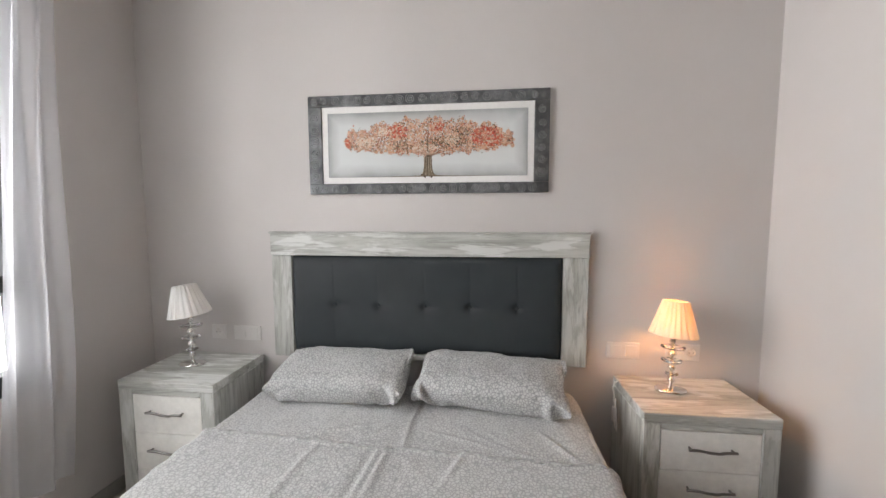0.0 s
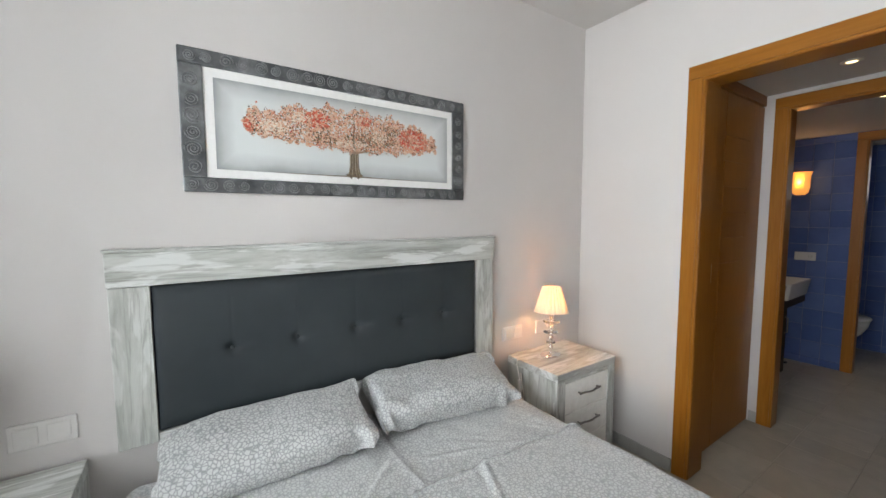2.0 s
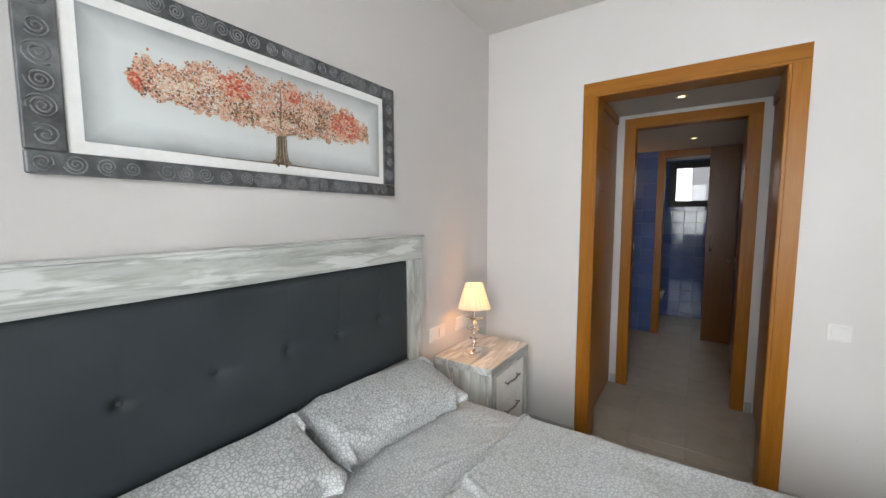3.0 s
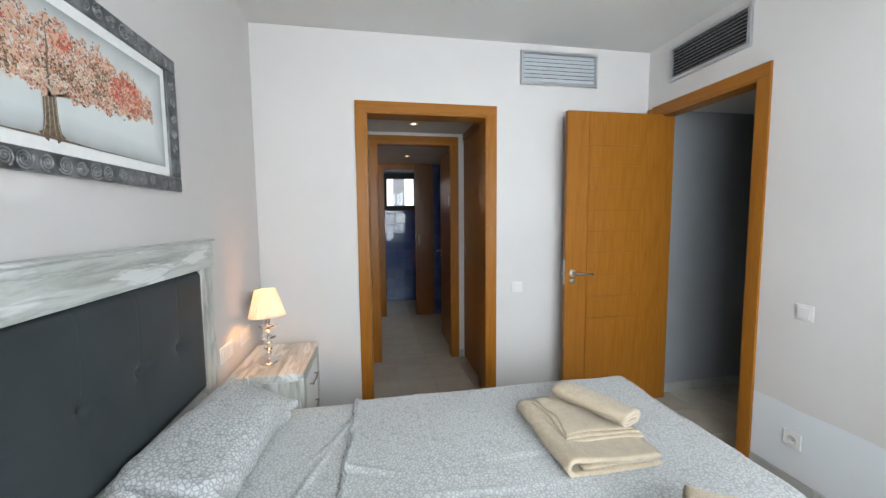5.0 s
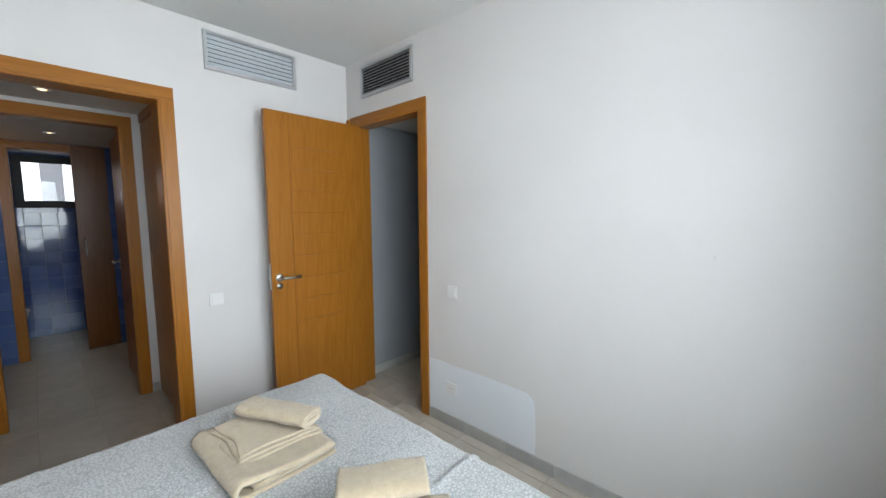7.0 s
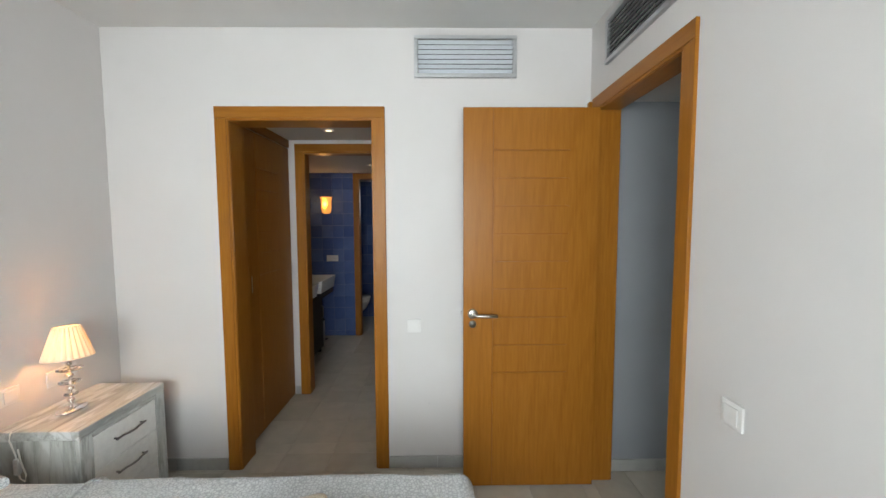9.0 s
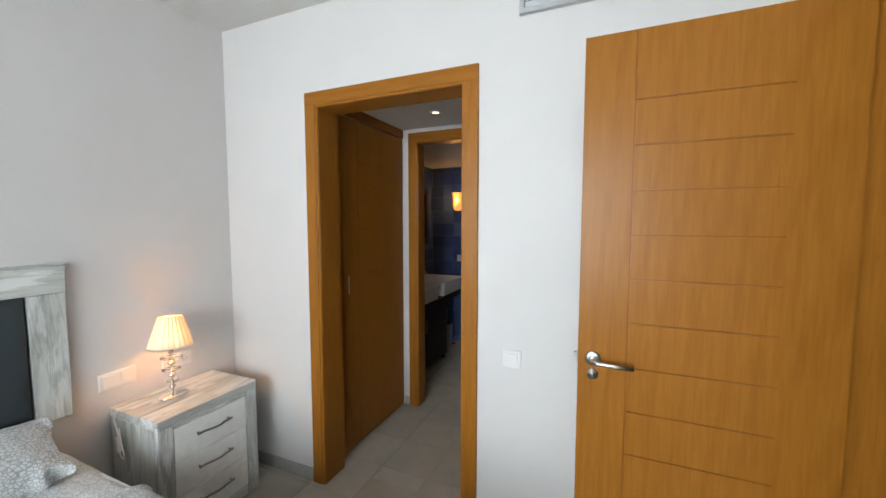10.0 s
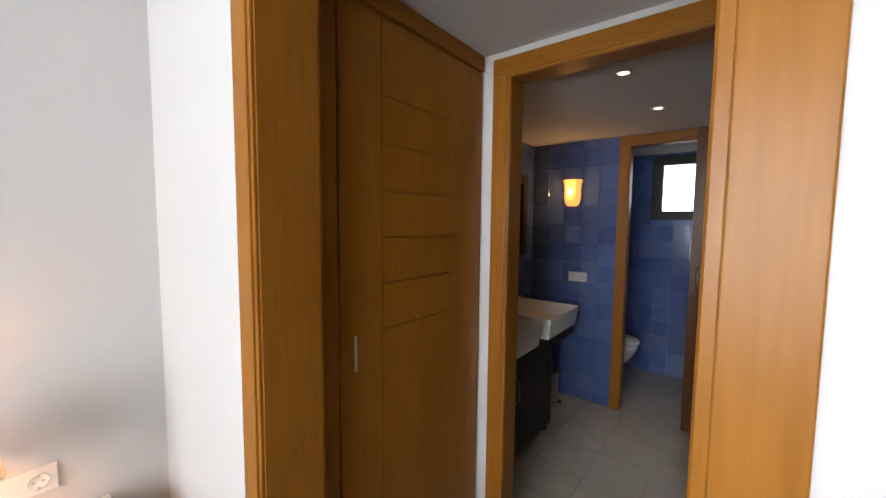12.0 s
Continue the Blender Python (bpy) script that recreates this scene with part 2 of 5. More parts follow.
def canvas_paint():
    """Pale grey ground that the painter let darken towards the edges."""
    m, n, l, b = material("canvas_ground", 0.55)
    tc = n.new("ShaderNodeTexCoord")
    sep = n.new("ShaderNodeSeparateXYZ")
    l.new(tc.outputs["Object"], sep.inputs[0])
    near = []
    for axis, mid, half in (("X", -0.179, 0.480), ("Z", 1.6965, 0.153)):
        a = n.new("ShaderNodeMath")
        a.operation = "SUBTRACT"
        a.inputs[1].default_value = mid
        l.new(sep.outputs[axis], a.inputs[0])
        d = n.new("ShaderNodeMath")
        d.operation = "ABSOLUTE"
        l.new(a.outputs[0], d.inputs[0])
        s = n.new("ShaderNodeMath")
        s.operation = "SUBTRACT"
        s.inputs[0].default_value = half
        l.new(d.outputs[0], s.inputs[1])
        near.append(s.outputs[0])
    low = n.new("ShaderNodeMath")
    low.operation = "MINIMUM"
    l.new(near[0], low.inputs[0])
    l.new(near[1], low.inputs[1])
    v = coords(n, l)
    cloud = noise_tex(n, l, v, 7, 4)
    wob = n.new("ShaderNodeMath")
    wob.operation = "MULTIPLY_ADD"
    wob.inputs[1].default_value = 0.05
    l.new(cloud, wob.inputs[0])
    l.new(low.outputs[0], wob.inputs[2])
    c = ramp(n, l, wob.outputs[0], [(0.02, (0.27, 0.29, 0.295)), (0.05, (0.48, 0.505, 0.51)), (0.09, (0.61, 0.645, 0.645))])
    l.new(c, b.inputs["Base Color"])
    bump(n, l, b, noise_tex(n, l, v, 300, 2), 0.2, 0.0008)
    return m


def dab_paint(name, stops):
    m, n, l, b = material(name, 0.5)
    g = n.new("ShaderNodeNewGeometry")
    l.new(ramp(n, l, g.outputs["Random Per Island"], stops), b.inputs["Base Color"])
    return m


DAB_PEACH = dab_paint("peach_underpaint", [(0.0, (0.66, 0.45, 0.34)), (0.5, (0.60, 0.34, 0.23)), (1.0, (0.64, 0.52, 0.42))])
DAB_DARK = dab_paint("brown_leaf_dabs", [(0.0, (0.05, 0.035, 0.02)), (0.6, (0.12, 0.075, 0.04)), (1.0, (0.24, 0.19, 0.10))])
DAB_PALE = dab_paint("pale_leaf_dabs", [(0.0, (0.72, 0.66, 0.56)), (0.5, (0.66, 0.50, 0.38)), (1.0, (0.76, 0.73, 0.66))])
SCUFF = plain("scuff_grey", (0.52, 0.50, 0.49), 0.8)
PEWTER = silver_frame()
# lighter than the frame: the highlights on the raised curls are in this colour
PEWTER_RIDGE_LIT = plain("pewter_ridge_lit", (0.22, 0.23, 0.237), 0.38, 0.5, 0.35, 40)
CANVAS = canvas_paint()
DAB_MIX = dab_paint("mixed_leaf_dabs", [(0.0, (0.46, 0.08, 0.045)), (0.2, (0.62, 0.25, 0.15)), (0.36, (0.60, 0.33, 0.21)), (0.5, (0.22, 0.03, 0.02)), (0.64, (0.52, 0.34, 0.22)), (0.76, (0.05, 0.035, 0.02)), (0.88, (0.74, 0.62, 0.52)), (1.0, (0.58, 0.15, 0.09))])
DAB_RED = dab_paint("red_leaf_dabs", [(0.0, (0.55, 0.05, 0.03)), (0.4, (0.62, 0.12, 0.06)), (0.7, (0.35, 0.03, 0.02)), (1.0, (0.70, 0.28, 0.18))])


def glass(name, colour=(1, 1, 1), rough=0.0):
    m, n, l, b = material(name, rough, 0, colour)
    b.inputs["Transmission Weight"].default_value = 1.0
    b.inputs["IOR"].default_value = 1.46
    return m


def cloth_shade(name, colour, through_colour, share):
    m, n, l, b = material(name, 0.9, 0, colour)
    t = n.new("ShaderNodeBsdfTranslucent")
    t.inputs[0].default_value = (*through_colour, 1)
    mx = n.new("ShaderNodeMixShader")
    mx.inputs[0].default_value = share
    out = n["Material Output"]
    l.new(b.outputs[0], mx.inputs[1])
    l.new(t.outputs[0], mx.inputs[2])
    l.new(mx.outputs[0], out.inputs[0])
    v = coords(n, l, (1, 1, 0.15))
    bump(n, l, b, noise_tex(n, l, v, 260, 3), 0.3, 0.001)
    return m


def sheer():
    m, n, l, b = material("sheer_voile", 0.9, 0, (0.82, 0.83, 0.85))
    tr, tl = n.new("ShaderNodeBsdfTransparent"), n.new("ShaderNodeBsdfTranslucent")
    tl.inputs[0].default_value = (0.82, 0.84, 0.87, 1)
    m1, m2 = n.new("ShaderNodeMixShader"), n.new("ShaderNodeMixShader")
    m1.inputs[0].default_value, m2.inputs[0].default_value = 0.5, 0.56
    l.new(b.outputs[0], m1.inputs[1])
    l.new(tl.outputs[0], m1.inputs[2])
    l.new(m1.outputs[0], m2.inputs[1])
    l.new(tr.outputs[0], m2.inputs[2])
    l.new(m2.outputs[0], n["Material Output"].inputs[0])
    return m


def glow(name, colour, strength):
    m, n, l, b = material(name, 0.5, 0, colour)
    b.inputs["Emission Color"].default_value = (*colour, 1)
    b.inputs["Emission Strength"].default_value = strength
    return m


CRYSTAL = glass("crystal", (0.98, 0.98, 1.0))
PANE = glass("window_glass", (0.97, 0.99, 1.0))
SHADE = cloth_shade("white_shade_cloth", (0.92, 0.93, 0.92), (0.82, 0.62, 0.42), 0.10)
# copy of the shade cloth for the lit lamp, warm lamplight in its colour
SHADE_LIT = cloth_shade("lit_shade_cloth", (0.80, 0.72, 0.58), (0.82, 0.58, 0.33), 0.10)
VOILE = sheer()
LAMP_ON = glow("downlight_lens", (1.0, 0.80, 0.48), DOWNLIGHT_GLOW)
BULB_ON = glow("bulb_glow", (1.0, 0.62, 0.25), 30.0)
SCONCE_ON = glow("sconce_alabaster", (1.0, 0.42, 0.10), SCONCE_GLOW)


# ---- building helpers ----
def thing(name, label, category, place=(0, 0, 0), group="", turn=0.0):
    ob = new(name)
    ob.matrix_world = pose(*place, 0, 0, turn)
    return tagged(ob, label, category, group)


def mesh_of(name, bm, mat, smooth=False):
    me = bpy.data.meshes.new(name)
    bmesh.ops.recalc_face_normals(bm, faces=bm.faces)
    bm.to_mesh(me)
    bm.free()
    me.materials.append(mat)
    if smooth:
        for p in me.polygons:
            p.use_smooth = True
    return me


def part(name, bm, mat, parent, label="", smooth=False):
    ob = new(name, mesh_of(name, bm, mat, smooth))
    ob.parent = parent
    if label:
        ob["label"] = label
    return ob


def single(name, bm, mat, label, category="", kind="", group="", smooth=False):
    ob = new(name, mesh_of(name, bm, mat, smooth))
    return tagged(ob, label, category, group, kind)


def box(bm, x0, x1, y0, y1, z0, z1, bev=0.0, seg=1):
    vs = [bm.verts.new((x, y, z)) for x in (x0, x1) for y in (y0, y1) for z in (z0, z1)]
    fs = [bm.faces.new([vs[i] for i in f]) for f in ((0, 1, 3, 2), (4, 6, 7, 5), (0, 4, 5, 1), (2, 3, 7, 6), (0, 2, 6, 4), (1, 5, 7, 3))]
    if bev > 0:
        edges = list({e for f in fs for e in f.edges})
        bmesh.ops.bevel(bm, geom=edges, offset=bev, segments=seg, profile=0.5, affect="EDGES")
    return bm


def boxes(*rows, bev=0.0, seg=1):
    bm = bmesh.new()
    for r in rows:
        box(bm, *r, bev=bev, seg=seg)
    return bm


def lathe(bm, profile, n=32, centre=(0, 0, 0), sx=1.0, sy=1.0, cap=True):
    rings = []
    for r, z in profile:
        rings.append([bm.verts.new((centre[0] + sx * r * math.cos(2 * math.pi * k / n), centre[1] + sy * r * math.sin(2 * math.pi * k / n), centre[2] + z)) for k in range(n)])
    for a, b in zip(rings, rings[1:]):
        for k in range(n):
            bm.faces.new((a[k], a[(k + 1) % n], b[(k + 1) % n], b[k]))
    if cap:
        bm.faces.new(rings[0][::-1])
        bm.faces.new(rings[-1])
    return bm


def tube(bm, pts, r, n=6):
    """A round bar along points."""
    pts = [Vector(p) for p in pts]
    rings = []
    for i, p in enumerate(pts):
        d = (pts[min(i + 1, len(pts) - 1)] - pts[max(i - 1, 0)]).normalized()
        a = d.orthogonal().normalized() if abs(d.z) > 0.95 else d.cross(Vector((0, 0, 1))).normalized()
        b = d.cross(a)
        rings.append([bm.verts.new(p + r * (math.cos(2 * math.pi * k / n) * a + math.sin(2 * math.pi * k / n) * b)) for k in range(n)])
    for a, b in zip(rings, rings[1:]):
        for k in range(n):
            bm.faces.new((a[k], a[(k + 1) % n], b[(k + 1) % n], b[k]))
    bm.faces.new(rings[0][::-1])
    bm.faces.new(rings[-1])
    return bm


def grid(f, us, vs, bm=None, close_u=False):
    bm = bm or bmesh.new()
    rows = [[bm.verts.new(f(u, v)) for u in us] for v in vs]
    m = len(us)
    for a, b in zip(rows, rows[1:]):
        for k in range(m if close_u else m - 1):
            bm.faces.new((a[k], a[(k + 1) % m], b[(k + 1) % m], b[k]))
    return bm


def span(a, b, n):
    return [a + (b - a) * i / (n - 1) for i in range(n)]


def wall_bm(axis, a0, a1, u0, u1, z0, z1, openings=()):
    """A wall across axis from a0 to a1, along the other axis from u0 to u1, with openings (u0, u1, z0, z1) through it."""
    us = sorted({u0, u1, *[o[0] for o in openings], *[o[1] for o in openings]})
    bm = bmesh.new()
    for p, q in zip(us, us[1:]):
        cut = [o for o in openings if o[0] < (p + q) / 2 < o[1]]
        zs, low = [], z0
        for o in sorted(cut, key=lambda o: o[2]):
            if o[2] > low:
                zs.append((low, o[2]))
            low = o[3]
        if low < z1:
            zs.append((low, z1))
        for a, b in zs:
            box(bm, *((a0, a1, p, q) if axis == "x" else (p, q, a0, a1)), a, b)
    return bm


# the rooms' planes
NORTH, EAST, SOUTH, WEST, TOP = 1.985, 1.36, -0.736, -1.68, 2.541
HALL_TOP, BATH_TOP = 2.142, 2.10
HALL_S, HALL_N = 0.432, 1.350
D2_WALL, BATH_W, BATH_E = 2.352, 2.452, 4.04
BATH_N, WC_W, WC_E = 1.89, 4.12, 5.04

# ---- structure ----
WC_WIN = (0.545, 1.145, 1.487, 2.083)
single("wall_north", wall_bm("y", NORTH, 2.14, -1.83, 1.36, 0, 2.6), WALL, "off-white plastered bedroom wall behind the headboard", kind="structure")
single("wall_east", wall_bm("x", EAST, 1.51, SOUTH, 2.14, 0, 2.6, [(0.494, 1.307, 0, 2.044)]), WALL, "white plastered wall with a doorway to the dressing passage", kind="structure")
single("wall_south", wall_bm("y", -0.838, SOUTH, -1.83, 1.51, 0, 2.6, [(0.536, 1.233, 0, 2.066)]), WALL, "white plastered wall with the bedroom doorway", kind="structure")
single("wall_west", wall_bm("x", -1.83, WEST, SOUTH, NORTH, 0, 2.6, [(-0.40, 1.475, 0.68, 2.30)]), WALL, "off-white plastered wall with the window", kind="structure")
single("ceiling", boxes((WEST, EAST, SOUTH, NORTH, TOP, 2.6)), CEIL, "plain white painted bedroom ceiling", kind="structure")
single("wall_bathroom_west", wall_bm("x", D2_WALL, BATH_W, -0.4, 2.0, 0, 2.6, [(0.545, 1.235, 0, 2.045)]), WALL, "white wall between dressing passage and bathroom", kind="structure")
single("ceiling_passage", boxes((1.51, D2_WALL, -0.3, 2.14, HALL_TOP, 2.6)), CEIL, "low white ceiling of the dressing passage", kind="structure")
single("ceiling_bathroom", boxes((BATH_W, WC_E, -0.4, 2.0, BATH_TOP, 2.6)), CEIL, "low white bathroom ceiling", kind="structure")
single("wall_bathroom_north", wall_bm("y", BATH_N + 0.006, 2.0, BATH_W, WC_E, 0, BATH_TOP), BLUE_GROUT, "blue tiled bathroom wall behind the basins", kind="structure")
single("wall_bathroom_south", wall_bm("y", -0.4, -0.3, BATH_W, WC_E, 0, BATH_TOP), BLUE_GROUT, "blue tiled bathroom wall", kind="structure")
single("wall_toilet", wall_bm("x", BATH_E + 0.006, WC_W, -0.3, BATH_N + 0.006, 0, BATH_TOP, [(0.560, 1.140, 0, 2.022)]), BLUE_GROUT, "blue tiled partition before the toilet", kind="structure")
single("wall_toilet_window", wall_bm("x", WC_E + 0.006, 5.2, -0.4, 2.0, 0, 2.6, [WC_WIN]), BLUE_GROUT, "blue tiled outer wall with a small window", kind="structure")
single("wall_toilet_north", wall_bm("y", 1.50, 1.56, WC_W, WC_E + 0.006, 0, BATH_TOP), BLUE_GROUT, "blue tiled wall behind the toilet bowl", kind="structure")
single("wall_toilet_south", wall_bm("y", 0.30, 0.36, WC_W, WC_E + 0.006, 0, BATH_TOP), BLUE_GROUT, "blue tiled side wall of the toilet", kind="structure")
single("wall_corridor_east", wall_bm("x", 1.305, 1.45, -2.4, -0.838, 0, 2.6), CORRIDOR_SHADE, "corridor wall with its shade put into a grey-blue colour", kind="structure")
# the corridor's south and west walls are unseen, added to close it off
single("wall_corridor_south", wall_bm("y", -2.55, -2.4, -1.2, 1.45, 0, 2.6), CORRIDOR_SHADE, "corridor end wall with its shade put into a grey-blue colour", kind="structure")
single("wall_corridor_west", wall_bm("x", -1.2, -1.05, -2.4, -0.838, 0, 2.6), CORRIDOR_SHADE, "corridor wall with its shade put into a grey-blue colour", kind="structure")
single("ceiling_corridor", boxes((-1.05, 1.305, -2.4, -0.838, 2.125, 2.6)), CEIL, "white corridor ceiling", kind="structure")
# unseen walls added to shut light out of the wardrobe spaces
single("wall_wardrobe_north", wall_bm("y", 2.04, 2.14, 1.51, D2_WALL, 0, 2.6), WALL, "unseen wall added behind the wardrobe to keep light out", kind="structure")
single("wall_wardrobe_south", wall_bm("y", -0.40, -0.30, 1.51, D2_WALL, 0, 2.6), WALL, "unseen wall added behind the wardrobe to keep light out", kind="structure")
# unseen cover added above every room against leaking sky light
single("light_cover", boxes((-1.95, 5.3, -2.6, 2.2, 2.604, 2.75)), FACADE, "unseen slab added over all rooms to keep sky light out", kind="structure")
single("floor_screed", boxes((-1.83, 5.2, -2.55, 2.14, -0.2, -0.004)), GROUT, "grey tile joints of the floor", kind="structure")
single("ground", boxes((-3000, 3000, -3000, 3000, -3.3, -3.2)), GROUND, "pale dusty ground outside far below", kind="structure")
def patch_bm():
    """Rolled-on paint: an uneven edge and a rounded upper corner."""
    rim = [(0.465, 0.074), (-0.335, 0.074), (-0.338, 0.20), (-0.333, 0.31)]
    rim += [(-0.265 - 0.068 * math.cos(a), 0.340 + 0.068 * math.sin(a)) for a in span(0.2, math.pi / 2, 8)]
    rim += [(-0.10, 0.414), (0.06, 0.419), (0.24, 0.413), (0.36, 0.420), (0.465, 0.415)]
    bm = bmesh.new()
    face = bm.faces.new([bm.verts.new((x, SOUTH + 0.0015, z)) for x, z in rim])
    back = bmesh.ops.extrude_face_region(bm, geom=[face])
    bmesh.ops.translate(bm, vec=(0, -0.0015, 0), verts=[v for v in back["geom"] if isinstance(v, bmesh.types.BMVert)])
    bmesh.ops.recalc_face_normals(bm, faces=bm.faces)
    return bm


single("paint_patch", patch_bm(), PATCH, "fresh bluish white paint patch low on the wall", kind="structure")


def skirting(name, rows):
    """Ceramic skirting; rows: boxes of the tiles' runs, each cut into tiles."""
    root = new(name)
    tagged(root, "low grey ceramic skirting along the wall", kind="structure")
    for x0, x1, y0, y1 in rows:
        along_x = x1 - x0 > y1 - y0
        a, b = (x0, x1) if along_x else (y0, y1)
        n = max(1, round((b - a) / 0.295))
        for i in range(n):
            p, q = a + (b - a) * i / n + 0.0008, a + (b - a) * (i + 1) / n - 0.0008
            bm = boxes((p, q, y0, y1, 0.001, 0.072) if along_x else (x0, x1, p, q, 0.001, 0.072), bev=0.0015)
            part("skirting_tile", bm, SKIRT_TILE, root)


skirting("baseboard_north", [(WEST, EAST, NORTH - 0.010, NORTH)])
skirting("baseboard_east", [(EAST - 0.010, EAST, 1.380, NORTH - 0.011), (EAST - 0.010, EAST, SOUTH + 0.011, 0.426)])
skirting("baseboard_south", [(WEST, 0.464, SOUTH, SOUTH + 0.010)])
skirting("baseboard_west", [(WEST, WEST + 0.010, SOUTH + 0.011, NORTH - 0.011)])
skirting("baseboard_corridor", [(1.295, 1.305, -2.4, -0.838)])
skirting("baseboard_passage", [(D2_WALL - 0.008, D2_WALL, 1.306, HALL_N), (D2_WALL - 0.008, D2_WALL, HALL_S, 0.474)])


# ---- doors ----
def door_frame(name, label, axis, face, back, u0, u1, top, width=0.078, sides=(1, 1), back_casing=True):
    """Oak lining and casings of an opening whose casing spans u0..u1 and reaches top. face, back: the wall's two faces across axis."""
    root = new(name)
    tagged(root, label, kind="structure")
    s = -1 if face < back else 1

    def put(nm, a, b, p, q, z0, z1, wood, bev=0.002):
        a, b = min(a, b), max(a, b)
        bm = boxes((a, b, p, q, z0, z1) if axis == "x" else (p, q, a, b, z0, z1), bev=bev, seg=2)
        return part(nm, bm, wood, root)

    cross = OAK[1] if axis == "x" else OAK[0]
    proud = 0.014
    faces = [(face, s)] + ([(back, -s)] if back_casing else [])
    for f, d in faces:
        put("casing", f, f + d * proud, u0, u0 + width - 0.012, 0.001, top - width + 0.012, OAK[2])
        put("casing", f, f + d * proud, u1 - width + 0.012, u1, 0.001, top - width + 0.012, OAK[2])
        put("head_casing", f, f + d * (proud + 0.001), u0, u1, top - width + 0.0125, top, cross)
        # inner bead, set back a little
        put("bead", f + d * 0.001, f + d * (proud - 0.005), u0 + width - 0.020, u0 + width, 0.001, top - width, OAK[2], 0.0015)
        put("bead", f + d * 0.001, f + d * (proud - 0.005), u1 - width, u1 - width + 0.020, 0.001, top - width, OAK[2], 0.0015)
        put("bead", f + d * 0.001, f + d * (proud - 0.005), u0 + width - 0.020, u1 - width + 0.020, top - width + 0.001, top - width + 0.020, cross, 0.0015)
    a, b = face + s * 0.001, back - s * 0.001
    put("jamb", a, b, u0 + width - 0.008, u0 + width + 0.002, 0.001, top - width, OAK[2])
    put("jamb", a, b, u1 - width - 0.002, u1 - width + 0.008, 0.001, top - width, OAK[2])
    put("head_jamb", a, b, u0 + width - 0.008, u1 - width + 0.008, top - width - 0.001, top - width + 0.008, cross)
    return root


door_frame("door_frame_1", "varnished oak frame of the doorway to the dressing passage", "x", EAST, 1.51, 0.427, 1.374, 2.112, 0.076)
door_frame("door_frame_2", "varnished oak frame of the bathroom doorway", "x", D2_WALL, BATH_W, 0.477, 1.304, 2.112, 0.076)
d3 = door_frame("door_frame_3", "varnished oak frame of the bedroom doorway", "y", SOUTH, -0.838, 0.467, 1.302, 2.136, 0.078)
door_frame("door_frame_4", "varnished oak frame of the toilet doorway", "x", BATH_E, WC_W, 0.493, 1.207, 2.094, 0.074)


def groove_leaf(bm, x0, x1, y0, y1, z0, z1, front, gu0, gu1, zs, depth=0.004, w=0.0048, stile=1):
    """Door leaf, a slab across y with grooves cut into its front face (y = front): verticals at gu0, gu1 and crosses at zs."""
    us = [x0, gu0 - w / 2, gu0 + w / 2, gu1 - w / 2, gu1 + w / 2, x1]
    ws = [z0]
    for z in sorted(zs):
        ws += [z - w / 2, z + w / 2]
    ws.append(z1)
    back = y1 if front == y0 else y0
    inward = depth if back > front else -depth
    vert = {}

    def at(x, y, z):
        k = (round(x, 5), round(y, 5), round(z, 5))
        if k not in vert:
            vert[k] = bm.verts.new((x, y, z))
        return vert[k]

    def cell_depth(i, j):
        in_v = i == stile
        in_h = i in (2, stile) and j % 2 == 1
        return front + inward if (in_v or in_h) else front

    ni, nj = len(us) - 1, len(ws) - 1
    for i in range(ni):
        for j in range(nj):
            d = cell_depth(i, j)
            f = bm.faces.new([at(us[i], d, ws[j]), at(us[i + 1], d, ws[j]), at(us[i + 1], d, ws[j + 1]), at(us[i], d, ws[j + 1])])
            f.material_index = 0 if d == front else 1
            if i + 1 < ni and abs(cell_depth(i + 1, j) - d) > 1e-6:
                e = cell_depth(i + 1, j)
                bm.faces.new([at(us[i + 1], d, ws[j]), at(us[i + 1], e, ws[j]), at(us[i + 1], e, ws[j + 1]), at(us[i + 1], d, ws[j + 1])])
            if j + 1 < nj and abs(cell_depth(i, j + 1) - d) > 1e-6:
                e = cell_depth(i, j + 1)
                bm.faces.new([at(us[i], d, ws[j + 1]), at(us[i + 1], d, ws[j + 1]), at(us[i + 1], e, ws[j + 1]), at(us[i], e, ws[j + 1])])
    ring = [(x0, z0), (x1, z0), (x1, z1), (x0, z1)]
    bv = [bm.verts.new((x, back, z)) for x, z in ring]
    bm.faces.new(bv)
    fv = [bm.verts.new((x, front, z)) for x, z in ring]
    for k in range(4):
        bm.faces.new((fv[k], fv[(k + 1) % 4], bv[(k + 1) % 4], bv[k]))
    return bm


GROOVES = (1.837, 1.693, 1.548, 1.403, 1.258, 1.110, 0.957, 0.805, 0.655)


